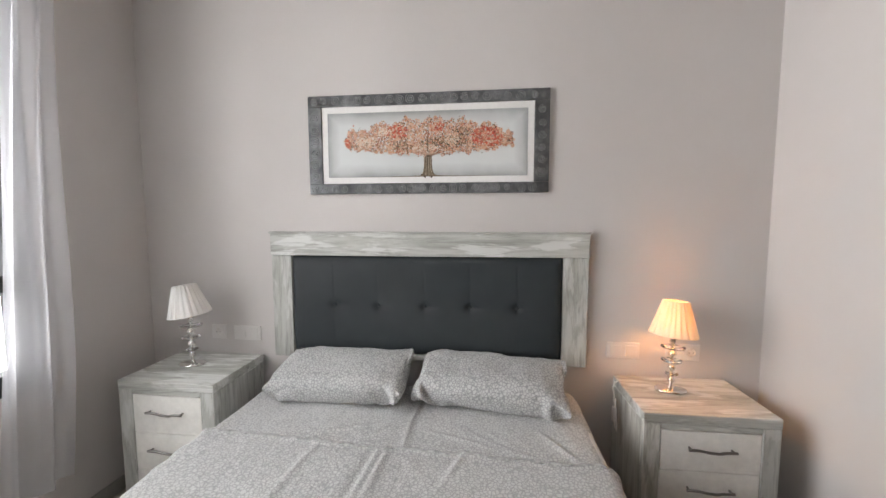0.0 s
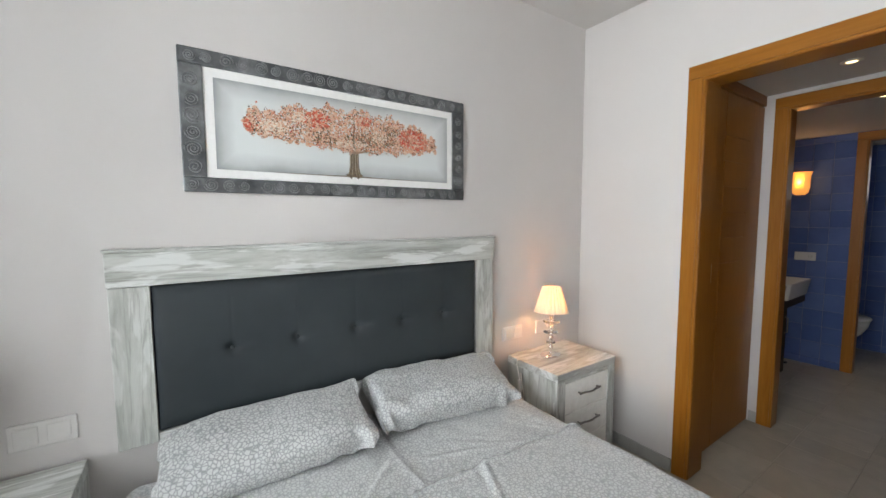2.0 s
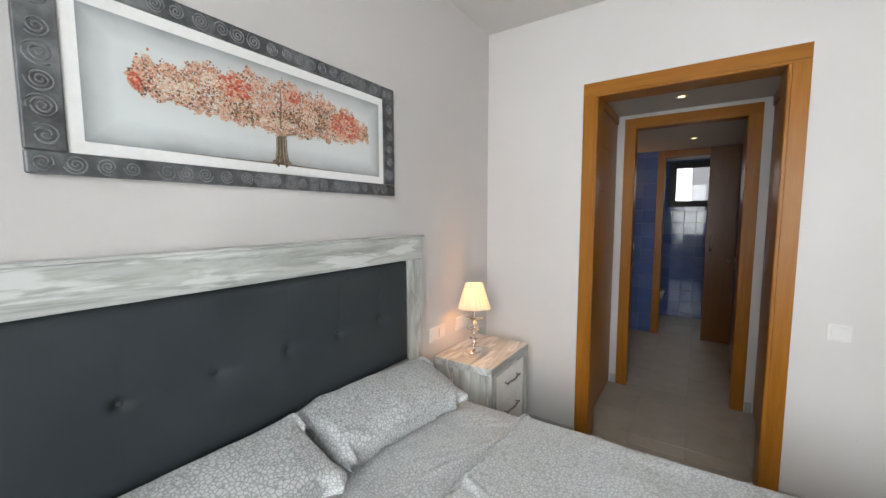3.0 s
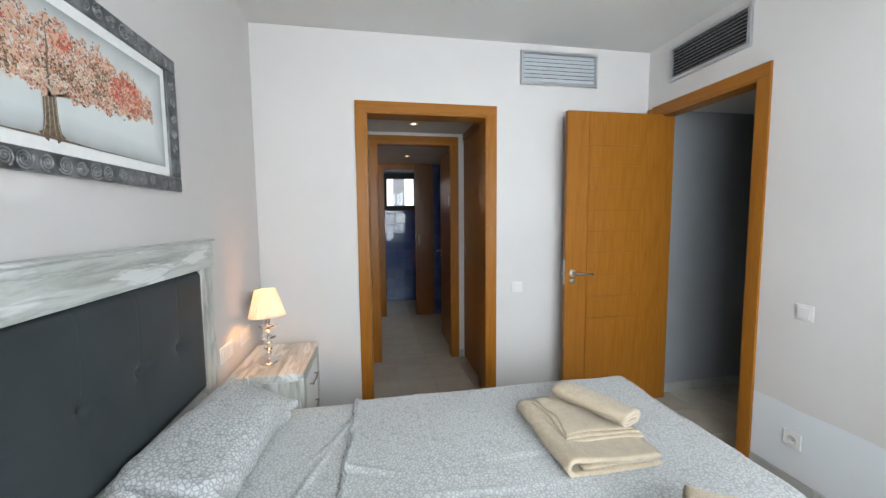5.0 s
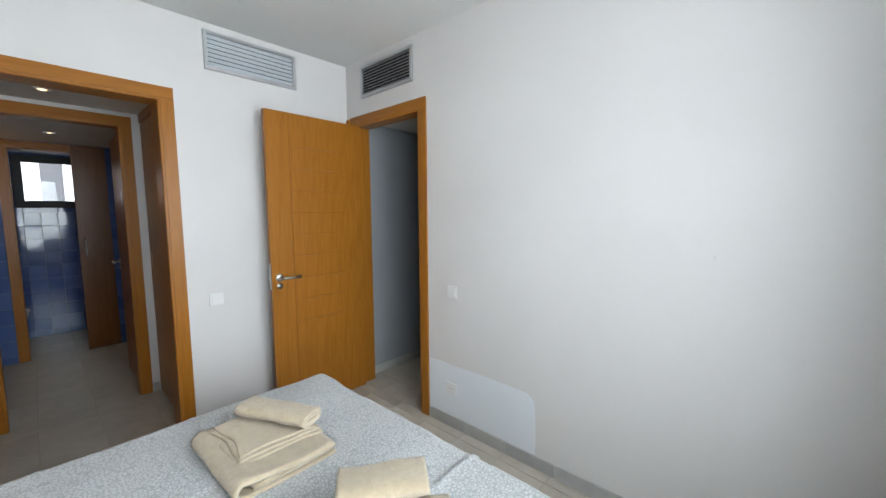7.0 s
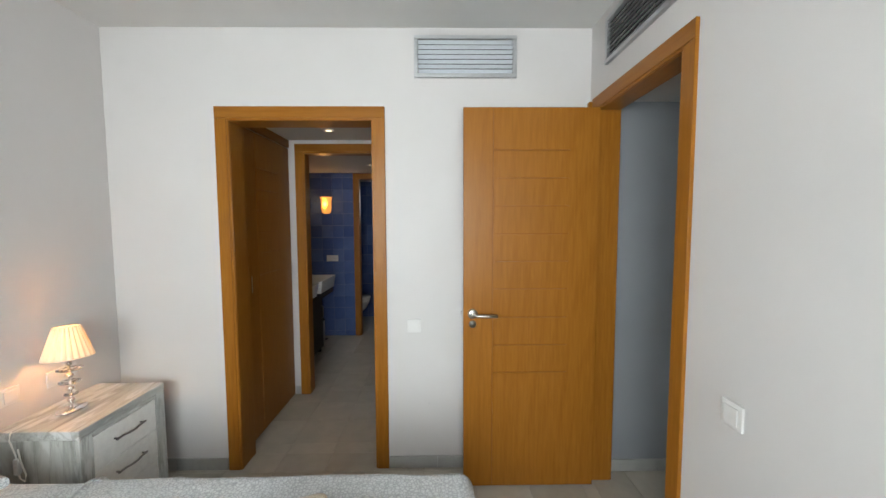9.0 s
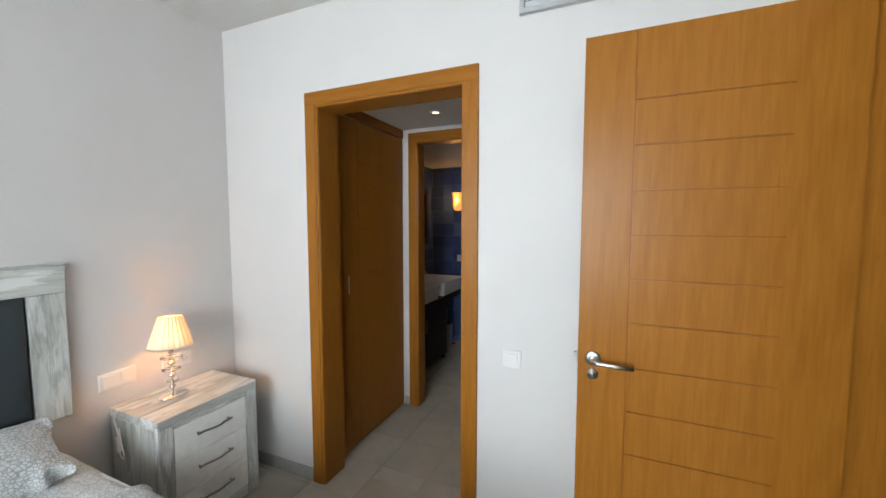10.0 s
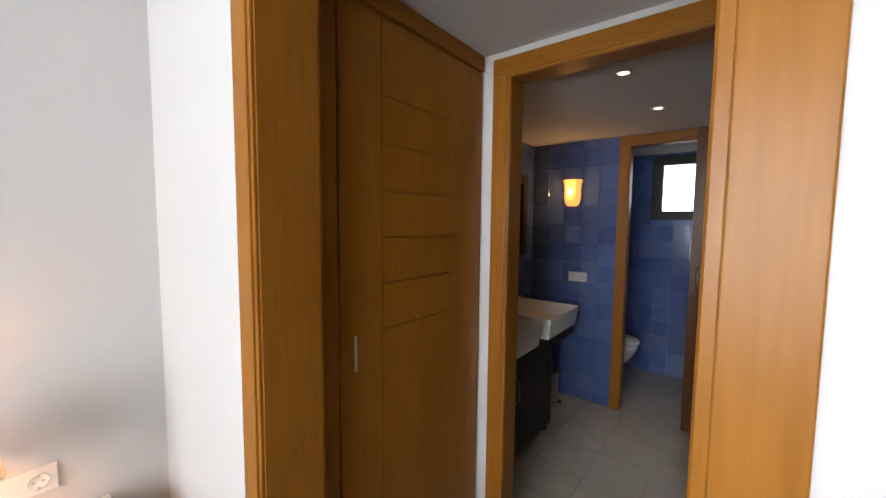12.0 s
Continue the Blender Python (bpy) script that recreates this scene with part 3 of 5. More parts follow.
def lever(root, at, out, along, label="satin steel lever handle"):
    """Lever handle on a round rose with a key rose below. at: the rose's centre; out: away from the leaf; along: the lever's way."""
    o, g = Vector(out), Vector(along)
    up = Vector((0, 0, 1))
    m = Matrix((g, up, o)).transposed().to_4x4()
    m.translation = Vector(at)

    def made(bm):
        bmesh.ops.transform(bm, matrix=m, verts=bm.verts)
        return bm

    handle = part("door_handle", made(lathe(bmesh.new(), [(0.026, 0.0), (0.026, 0.006), (0.024, 0.009), (0.012, 0.010)], 28)), STEEL, root, label, True)
    pts = [(0, 0, 0.008), (0, 0, 0.040), (0.006, 0, 0.050), (0.018, 0, 0.055), (0.06, 0, 0.056), (0.125, -0.001, 0.055)]
    part("lever_bar", made(tube(bmesh.new(), pts, 0.0085, 12)), STEEL, handle, "", True)
    part("key_rose", made(lathe(bmesh.new(), [(0.019, 0.0), (0.019, 0.006), (0.017, 0.008), (0.009, 0.009), (0.008, 0.012)], 24, (0, -0.055, 0))), STEEL, handle, "", True)
    return handle


# bedroom door, open against the east wall: leaf across x, west face at 1.175
leaf = thing("door_1", "varnished oak bedroom door standing open, with cross grooves", "door", (1.193, -0.718, 0))
tagged(leaf, kind="structure")
bm = groove_leaf(bmesh.new(), 0.002, 0.714, -0.018, 0.018, 0.012, 2.056, 0.018, 0.155, 0.560, GROOVES, stile=3)
bmesh.ops.transform(bm, matrix=pose(0, 0, 0, 0, 0, 90), verts=bm.verts)
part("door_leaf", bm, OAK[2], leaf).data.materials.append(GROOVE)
lever(leaf, (-0.018, 0.665, 0.975), (-1, 0, 0), (0, -1, 0))
lever(leaf, (0.018, 0.665, 0.975), (1, 0, 0), (0, -1, 0))
part("latch_plate", boxes((-0.011, 0.011, 0.7145, 0.7165, 0.90, 1.07), bev=0.0005), STEEL, leaf, "steel latch plate in the door's edge")
part("latch", boxes((-0.007, 0.007, 0.7168, 0.729, 0.962, 0.984), bev=0.001), STEEL, leaf)
for z in (0.25, 1.05, 1.80):
    part("hinge", tube(bmesh.new(), [(0.026, -0.006, z), (0.026, -0.006, z + 0.09)], 0.006, 10), STEEL, leaf)
part("stub_block", boxes((1.302, 1.332, SOUTH, SOUTH + 0.03, 2.02, 2.125), bev=0.003), OAK[2], d3)

# bathroom door, swung into the bathroom
bath_leaf = thing("door_2", "dark-looking oak bathroom door swung fully open", "door", (BATH_W + 0.012, 0.506, 0), turn=-0.5)
tagged(bath_leaf, kind="structure")
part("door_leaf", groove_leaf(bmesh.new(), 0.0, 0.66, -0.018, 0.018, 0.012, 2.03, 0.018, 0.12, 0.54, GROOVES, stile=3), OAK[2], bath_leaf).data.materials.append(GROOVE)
lever(bath_leaf, (0.60, 0.018, 0.99), (0, 1, 0), (-1, 0, 0))
part("strike_plate", boxes((2.385, 2.412, 0.5595, 0.5615, 1.47, 1.57), bev=0.0005), PLASTIC, bpy.data.objects["door_frame_2"], "pale strike plate")

# toilet door, sliding leaf half drawn out of its pocket
wc_leaf = thing("door_3", "dark brown sliding toilet door mostly pushed back", "door", (4.08, 0.0, 0))
tagged(wc_leaf, kind="structure")
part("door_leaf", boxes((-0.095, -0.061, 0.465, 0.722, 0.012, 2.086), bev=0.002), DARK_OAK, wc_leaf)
part("pull_handle", tube(bmesh.new(), [(-0.095, 0.676, 1.00), (-0.122, 0.676, 1.00), (-0.128, 0.676, 1.02), (-0.128, 0.676, 1.14), (-0.122, 0.676, 1.16), (-0.095, 0.676, 1.16)], 0.008, 10), STEEL, wc_leaf, "steel bow handle", True)


# ---- windows ----
def window(name, label, axis_x, u0, u1, z0, z1, depth, wide, mullions, transoms, sill):
    root = new(name)
    tagged(root, label, kind="structure")
    a, b = axis_x, axis_x + depth
    part("window_frame", boxes((a, b, u0, u0 + wide, z0, z1), bev=0.003), DARK_FRAME, root)
    part("window_frame", boxes((a, b, u1 - wide, u1, z0, z1), bev=0.003), DARK_FRAME, root)
    part("window_frame", boxes((a, b, u0 + wide, u1 - wide, z0, z0 + wide), bev=0.003), DARK_FRAME, root)
    part("window_frame", boxes((a, b, u0 + wide, u1 - wide, z1 - wide, z1), bev=0.003), DARK_FRAME, root)
    for m in mullions:
        part("mullion", boxes((a + 0.01, b - 0.01, m - 0.035, m + 0.035, z0 + wide, z1 - wide), bev=0.003), DARK_FRAME, root)
    for t in transoms:
        part("transom", boxes((a + 0.012, b - 0.012, u0 + wide, u1 - wide, t - 0.03, t + 0.03), bev=0.003), DARK_FRAME, root)
    edges = [u0 + wide, *[x for m in mullions for x in (m - 0.035, m + 0.035)], u1 - wide]
    for p, q in zip(edges[::2], edges[1::2]):
        pane = part("pane", boxes(((a + b) / 2 - 0.003, (a + b) / 2 + 0.003, p, q, z0 + wide, z1 - wide)), PANE, root)
        pane.visible_shadow = False
    if sill:
        part("window_sill", boxes(sill, bev=0.004), SKIRT_TILE, root)
    return root


window("window_1", "dark aluminium bedroom window with bright daylight", -1.745, -0.40, 1.475, 0.68, 2.30, 0.075, 0.08, [0.5375], [1.10], None)
window("window_2", "small dark aluminium toilet window, bright outside", WC_E + 0.02, WC_WIN[0], WC_WIN[1], WC_WIN[2], WC_WIN[3], 0.07, 0.082, [], [], None)


# ---- bedroom ----
def pleats(u, v):
    return 0.026 * math.sin(u * 6 + 0.6 * math.sin(2 * v)) + 0.007 * math.sin(u * 14 + 2 * v)


curtain = thing("curtain", "white sheer voile curtain hanging beside the window", "curtain", (-1.60, 0, 0))


def curtain_at(u, v):
    y = (1.235 + 0.165 * v) * (1 - u) + (1.475 + 0.085 * v) * u
    z = 0.285 + (2.42 - 0.285) * v
    return (pleats(u * 2.2, v * 2) * (1.25 - 0.6 * v), y + 0.012 * math.sin(7 * v) * u, z)


part("cloth", grid(curtain_at, span(0, 1, 70), span(0, 1, 24)), VOILE, curtain, "", True)
part("hem", grid(lambda u, v: (curtain_at(u, 0)[0] + 0.003, curtain_at(u, 0)[1], 0.284 + 0.03 * v), span(0, 1, 70), (0, 1)), VOILE, curtain, "", True)
rod = thing("curtain_rod", "slim brushed steel curtain rod above the window", "curtain rod", (-1.60, 0, 2.43))
part("rod", tube(bmesh.new(), [(0, -0.64, 0), (0, 1.66, 0)], 0.010, 12), STEEL, rod, "", True)
for y in (-0.60, 1.62):
    part("bracket", tube(bmesh.new(), [(-0.08, y, 0), (0, y, 0)], 0.007, 8), STEEL, rod)
    part("finial", lathe(bmesh.new(), [(0.002, -0.018), (0.016, -0.008), (0.018, 0), (0.016, 0.008), (0.002, 0.018)], 14, (0, y + 0.02 * (1 if y > 0 else -1) * 2, 0)), STEEL, rod, "", True)


# bed
bed = thing("bed", "double bed with a low upholstered base and mattress", "bed", (-0.19, 0.99, 0))
part("base", boxes((-0.745, 0.70, -0.935, 0.93, 0.14, 0.32), bev=0.012, seg=2), BASE_FABRIC, bed)
part("mattress", boxes((-0.757, 0.716, -0.957, 0.945, 0.322, 0.531), bev=0.035, seg=4), MATTRESS, bed, "white quilted mattress", True)
for x in (-0.66, 0.62):
    for y in (-0.86, 0.85):
        part("leg", lathe(bmesh.new(), [(0.022, 0.0), (0.026, 0.02), (0.03, 0.139)], 16, (x, y, 0.0)), WENGE, bed)


def drape(x0, x1, y0, y1, z, r, drops, wrinkle, step=0.0085):
    """A cloth laid over a box top, hanging over its edges. drops: west, east, foot, head."""
    dw, de, df, dh = drops
    us, vs = np.arange(x0 - dw, x1 + de + step / 2, step), np.arange(y0 - df, y1 + dh + step / 2, step)

    def place(u, v):
        cu, cv = min(max(u, x0 + r), x1 - r), min(max(v, y0 + r), y1 - r)
        ou, ov = u - cu, v - cv
        d = math.hypot(ou, ov)
        w = wrinkle(u, v)
        if d < 1e-9:
            return (u, v, z + w)
        nx, ny = ou / d, ov / d
        a = min(d / r, math.pi / 2)
        side, fall = r * math.sin(a), r * (1 - math.cos(a)) + max(0.0, d - r * math.pi / 2)
        hang = min(1.0, max(0.0, fall - r) / 0.2)
        side += hang * (0.012 * math.sin(u * 16 + v * 15) + 0.006 * math.sin(u * 31 - v * 37) + 0.012) + w * math.sin(a)
        return (cu + nx * side, cv + ny * side, z - fall + w * math.cos(a))

    return grid(place, [float(u) for u in us], [float(v) for v in vs])


def creases(u, v):
    """Soft cloth relief: broad swells, short crumples and the ironed folds."""
    p = Vector((u, v, 0.0))
    w = 0.007 * noise.noise(p * 3.1) + 0.005 * noise.noise(Vector((u * 9, v * 5, 3.0)))
    ridged = 1 - abs(noise.noise(Vector((u * 6.5 + 1.5 * v, v * 4.0 - u, 7.0))))
    w += 0.022 * max(0.0, ridged - 0.70) * (0.4 + 0.6 * max(0.0, v - 0.9))
    w += 0.008 * math.exp(-((u + 0.19 + 0.012 * math.sin(9 * v) - 0.03 * (v - 0.8)) / 0.010) ** 2)
    for fold in (0.42, 0.86):
        w += 0.003 * math.exp(-((v - fold - 0.02 * u) / 0.011) ** 2)
    for k, (cx, cy, ang, ln) in enumerate(((-0.52, 1.46, 0.42, 0.20), (-0.60, 1.40, 0.55, 0.16), (-0.44, 1.38, 0.30, 0.18), (-0.30, 1.49, 0.75, 0.10), (0.20, 1.43, -0.55, 0.16), (0.30, 1.37, -0.75, 0.14), (0.05, 1.47, -0.35, 0.14), (0.38, 1.46, -1.0, 0.10), (-0.62, 1.12, 0.85, 0.18), (-0.66, 1.00, 0.7, 0.14), (0.05, 1.08, 1.50, 0.20), (0.08, 1.08, 1.50, 0.20), (0.34, 1.15, 1.2, 0.14), (-0.44, 0.72, 1.50, 0.34), (-0.07, 0.62, 1.66, 0.36), (0.16, 0.78, 1.52, 0.30), (0.31, 0.50, 1.62, 0.26), (-0.62, 0.50, 1.45, 0.24), (-0.30, 0.35, 1.70, 0.20))):
        s = (u - cx) * math.cos(ang) + (v - cy) * math.sin(ang)
        t = -(u - cx) * math.sin(ang) + (v - cy) * math.cos(ang)
        w += (0.012 if k < 13 else 0.005) * math.exp(-(s / ln) ** 2 - (t / 0.010) ** 2) - (0.007 if k < 13 else 0.003) * math.exp(-(s / ln) ** 2 - ((t - 0.02) / 0.014) ** 2)
    return w


single("bottom_sheet", drape(-0.957, 0.527, 0.023, 1.935, 0.537, 0.05, (0.20, 0.20, 0.0, 0.0), lambda u, v: 0.8 * creases(u, v)), SHEET, "pale grey pebble-print cotton sheet, creased, on the mattress", "bed sheet", smooth=True)


def hem_line(u):
    """Where the top sheet ends towards the pillows."""
    return 1.383 - 0.051 * u + 0.006 * math.sin(4 * u) + 0.003 * math.sin(31 * u) + 0.002 * math.sin(83 * u)


def top_relief(u, v):
    edge = hem_line(u)
    lip = 0.011 * math.exp(-((v - edge + 0.007) / 0.008) ** 2) * (0.8 + 0.5 * math.sin(23 * u) * math.sin(11 * u))
    return creases(u + 0.31, v - 0.2) * (1.0 if v < 1.1 else 0.7) + lip + 0.002


def trimmed_cover():
    bm = drape(-0.965, 0.535, 0.013, 1.52, 0.5455, 0.05, (0.27, 0.27, 0.30, 0.0), top_relief)
    cut = []
    for f in bm.faces:
        c = f.calc_center_median()
        if c.y > hem_line(c.x):
            cut.append(f)
    bmesh.ops.delete(bm, geom=cut, context="FACES")
    return bm


cover = single("top_sheet", trimmed_cover(), SHEET, "pale grey pebble-print top sheet draped over the bed", "bed sheet", smooth=True)
part("hem_seam", tube(bmesh.new(), [(x, hem_line(x) - 0.012 + 0.002 * math.sin(61 * x), 0.5465 + top_relief(x, hem_line(x) - 0.012) + 0.0015 * math.sin(97 * x)) for x in span(-0.93, 0.50, 180)], 0.0040, 6), HEM, cover, "stitched hem", True)
sol = cover.modifiers.new("thickness", "SOLIDIFY")
sol.thickness, sol.offset = 0.006, -1


def pillow_bm(w, d, t, seed):
    """A stuffed pillow: a blunt rounded cushion with slack, crumpled ends and small ears at the corners."""
    def power(c, e):
        return math.copysign(abs(c) ** e, c)

    def f(om, et):
        ring = math.cos(et) ** 0.17 if math.cos(et) > 0 else 0.0
        s = math.sin(et)
        end = abs(s)
        x = w / 2 * power(s, 0.70)
        y = d / 2 * ring * power(math.cos(om), 0.50)
        z = t / 2 * ring * power(math.sin(om), 0.70) * (1.0 - 0.20 * end ** 5)
        p = Vector((x * 6 + seed, y * 6, z * 6))
        front = max(0.0, -math.cos(om)) * max(0.0, 0.75 - math.sin(om))
        drag = 1 - abs(noise.noise(Vector((x * 13 + 5 * z + seed, y * 5, z * 7))))
        rumple = 0.014 * noise.noise(p) + 0.008 * noise.noise(p * 2.3) + 0.003 * noise.noise(p * 5.1)
        pull = 0.048 * max(0.0, drag - 0.74) / 0.26 * front * (0.25 + end ** 3)
        z += rumple * (0.6 + 0.4 * math.sin(om)) + pull * 0.4
        y += 0.008 * noise.noise(p * 1.6 + Vector((4, 0, 0))) - pull
        x += 0.010 * noise.noise(p * 1.4 + Vector((0, 9, 0))) * end
        ear = max(0.0, end - 0.80) * 5 * max(0.0, abs(math.cos(om)) - 0.80) * 5
        x += math.copysign(0.016 * ear, s)
        y += math.copysign(0.016 * ear, math.cos(om))
        if s > 0 and math.cos(om) > 0:
            lift = max(0.0, end - 0.55) / 0.45 * max(0.0, math.cos(om) - 0.3) / 0.7
            z += 0.034 * lift ** 1.5 + 0.012 * ear
        return (x, y, z)

    n = 110
    ets = [math.pi / 2 * math.sin(math.pi / 2 * k) for k in span(-0.985, 0.985, 70)]
    bm = grid(f, [2 * math.pi * i / n for i in range(n)], ets, close_u=True)
    bm.verts.ensure_lookup_table()
    for ring in (list(bm.verts)[:n], list(bm.verts)[-n:]):
        bm.faces.new(ring)
    return bm


for place, turn, seed, w in (((-0.545, 1.790, 0.629), (15, -3, -4), 3.0, 0.615), ((0.138, 1.788, 0.630), (14, 2, -5), 9.0, 0.615)):
    p = single("pillow", pillow_bm(w, 0.288, 0.155, seed), PILLOW, "plump pillow in pale grey pebble-print cotton against the headboard", "pillow", group="pillows on the bed", smooth=True)
    p.matrix_world = pose(*place, *turn)


# towels
def swept_band(pts, length, thick, seed, rough=1.0):
    """A thick band of cloth along points of its end view (y, z), swept along x and made uneven."""
    m = len(pts)
    normals = []
    for i in range(m):
        p, q = pts[max(0, i - 1)], pts[min(m - 1, i + 1)]
        dx, dy = q[0] - p[0], q[1] - p[1]
        ln = math.hypot(dx, dy) or 1
        normals.append((-dy / ln, dx / ln))
    outer = [(p[0] - n[0] * thick / 2, p[1] - n[1] * thick / 2) for p, n in zip(pts, normals)]
    inner = [(p[0] + n[0] * thick / 2, p[1] + n[1] * thick / 2) for p, n in zip(pts, normals)]
    loop = outer + inner[::-1]
    k = len(loop)
    bm = bmesh.new()
    rows = []
    for x in span(-length / 2, length / 2, 26):
        row = []
        for y, z in loop:
            q = Vector((x * 9 + seed, y * 9, z * 22))
            fine = noise.noise(Vector((x * 34 + seed, y * 34, z * 40)))
            row.append(bm.verts.new((x + rough * 0.006 * noise.noise(q + Vector((5, 0, 0))), y + rough * 0.008 * noise.noise(q), z * (1 + rough * 0.22 * noise.noise(q * 0.6 + Vector((0, 3, 0)))) + rough * (0.003 * noise.noise(q * 1.7) + 0.0012 * fine))))
        rows.append(row)
    for a, b in zip(rows, rows[1:]):
        for i in range(k):
            bm.faces.new((a[i], a[(i + 1) % k], b[(i + 1) % k], b[i]))
    for row, flip in ((rows[0], 1), (rows[-1], 0)):
        for i in range(m - 1):
            f = (row[i], row[i + 1], row[k - 2 - i], row[k - 1 - i])
            bm.faces.new(f[::-1] if flip else f)
    return bm


def spiral_cloth(length, wide, high, turns, thick, seed):
    """Cloth rolled flat: a flattened coil."""
    pts = []
    n = int(turns * 40)
    for i in range(n + 1):
        a = i / n * turns * 2 * math.pi
        k = 1 - 0.86 * i / n
        c, s = math.cos(a), math.sin(a)
        pts.append((math.copysign(abs(c) ** 0.6, c) * (wide / 2 - (1 - k) * high * 0.45), math.copysign(abs(s) ** 0.6, s) * high / 2 * k))
    return swept_band(pts, length, thick, seed)


def folded_over(wide, radius):
    """End view of cloth doubled over: flat below, round at the fold, sagging on the way back."""
    y1 = wide / 2 - radius
    pts = [(y, 0.009) for y in span(-wide / 2, y1 - 0.01, 16)]
    pts += [(y1 + radius * math.cos(a), 0.009 + radius + radius * math.sin(a)) for a in span(-math.pi / 2, math.pi / 2, 14)]
    pts += [(y, 0.039 + (2 * radius - 0.030) * (1 - t) ** 2) for t, y in zip(span(0.08, 1, 16), span(y1 - 0.012, -wide / 2 + 0.004, 16))]
    return pts


def towel_leaf(k, length, wide):
    """One of the upper layers, each drawn back a little from the corner and sagging at its edge."""
    x0, x1, y0, y1 = -length / 2 + 0.090 + 0.016 * k, length / 2 - 0.012 * (3 - k), -wide / 2 + 0.006 * k, wide / 2 - 0.028 - 0.015 * k

    def f(u, v):
        x, y = x0 + (x1 - x0) * u, y0 + (y1 - y0) * v
        bow = 0.016 * math.sin(math.pi * u) * v + 0.004 * math.sin(9 * u + 2 * k)
        y -= bow
        x += 0.014 * math.sin(math.pi * v) * (1 - u) + 0.003 * math.sin(8 * v + k)
        rim = min(u * 3, (1 - v) * 3, 1.0)
        rest = 0.050 + 0.010 * max(0.0, v - 0.3)
        wave = 0.0022 * noise.noise(Vector((x * 14, y * 14, 2.0 * k))) + 0.0012 * noise.noise(Vector((x * 40, y * 40, 5.0 + k)))
        return (x, y, rest + 0.0062 * k + wave - 0.0035 * (1 - rim) ** 3)

    return grid(f, span(0, 1, 34), span(0, 1, 34))


def folded_towel(cx, cy, turn, length, wide):
    root = thing("bath_towel", "folded beige bath towel with turned-over layers, on the bed", "towel", (cx, cy, 0.547), "folded towels on the bed", turn)
    part("fold", swept_band(folded_over(wide, 0.024), length, 0.014, cx * 10, 0.7), TOWEL, root, "", True)
    part("inner_fold", swept_band([(y, 0.025) for y in span(-wide / 2 + 0.01, wide / 2 - 0.052, 12)], length - 0.016, 0.013, cx * 10 + 4, 0.5), TOWEL, root, "", True)
    for k in range(3):
        leaf = part("turned_layer", towel_leaf(k, length, wide), TOWEL, root, "", True)
        m = leaf.modifiers.new("thickness", "SOLIDIFY")
        m.thickness, m.offset = 0.0050, 1
    return root


folded_towel(0.040, 0.525, 1, 0.395, 0.330)
folded_towel(-0.610, 0.520, 50, 0.385, 0.320)
for hx, hy, hz, hturn, length, wide in ((0.100, 0.446, 0.643, 25, 0.300, 0.105), (-0.490, 0.415, 0.643, 53, 0.250, 0.130)):
    s = single("hand_towel", spiral_cloth(length, wide, 0.056, 2.1, 0.0105, hx * 10 + 3), TOWEL, "small beige hand towel rolled flat on top of a bath towel", "towel", group="folded towels on the bed", smooth=True)
    s.matrix_world = pose(hx, hy, hz, 2, 0, hturn)


# headboard
head = thing("headboard", "grey-washed wooden headboard with slate leatherette panel", "headboard", (0, 0, 0))
part("top_rail", boxes((-0.966, 0.586, 1.948, NORTH - 0.001, 1.160, 1.268), bev=0.003, seg=2), GREY[0], head)
part("cap", boxes((-0.970, 0.590, 1.940, NORTH - 0.001, 1.2685, 1.278), bev=0.002), GREY[0], head)
part("post", boxes((-0.964, -0.861, 1.953, NORTH - 0.001, 0.640, 1.159), bev=0.003, seg=2), GREY[2], head)
part("post", boxes((0.471, 0.584, 1.953, NORTH - 0.001, 0.640, 1.159), bev=0.003, seg=2), GREY[2], head)
part("bottom_rail", boxes((-0.860, 0.470, 1.956, NORTH - 0.001, 0.640, 0.668), bev=0.003, seg=2), GREY[0], head)
BUTTONS = (-0.638, -0.415, -0.183, 0.038, 0.261)


def panel_at(x, z):
    e = min(x + 0.860, 0.470 - x, z - 0.669, 1.159 - z)
    puff = 0.030 * (1 - math.exp(-max(e, 0.0) / 0.012))
    dip = 0.0
    for b in BUTTONS:
        r = math.hypot(x - b, (z - 0.914) * 1.0)
        dip += 0.014 * math.exp(-(r / 0.018) ** 2) + 0.006 * math.exp(-(r / 0.05) ** 2)
        along = math.exp(-((z - 0.914) / 0.012) ** 2 - ((x - b - 0.03) / 0.035) ** 2)
        dip += 0.004 * along
        dip += 0.0010 * math.exp(-((x - b) / 0.004) ** 2) * (1.0 if z > 0.93 else 0.3)
    return (x, 1.972 - puff + dip, z)


part("upholstered_panel", grid(panel_at, span(-0.860, 0.470, 300), span(0.669, 1.159, 90)), LEATHER, head, "buttoned slate grey leatherette", True)
for b in BUTTONS:
    bm = lathe(bmesh.new(), [(0.0085, 0.0), (0.008, 0.002), (0.005, 0.004), (0.001, 0.0046)], 20)
    bmesh.ops.transform(bm, matrix=pose(b, 1.9632, 0.914, 90), verts=bm.verts)
    part("button", bm, LEATHER, head, "", True)


# painting
art = thing("painting", "wide painting of a red-leaved tree in a pewter relief frame", "painting", (0, 0, 0))
PX0, PX1, PZ0, PZ1, PF = -0.756, 0.398, 1.463, 1.934, 1.966
part("frame_rail", boxes((PX0, PX1, PF, NORTH - 0.001, PZ1 - 0.053, PZ1), bev=0.004, seg=2), PEWTER, art)
part("frame_rail", boxes((PX0, PX1, PF, NORTH - 0.001, PZ0, PZ0 + 0.050), bev=0.004, seg=2), PEWTER, art)
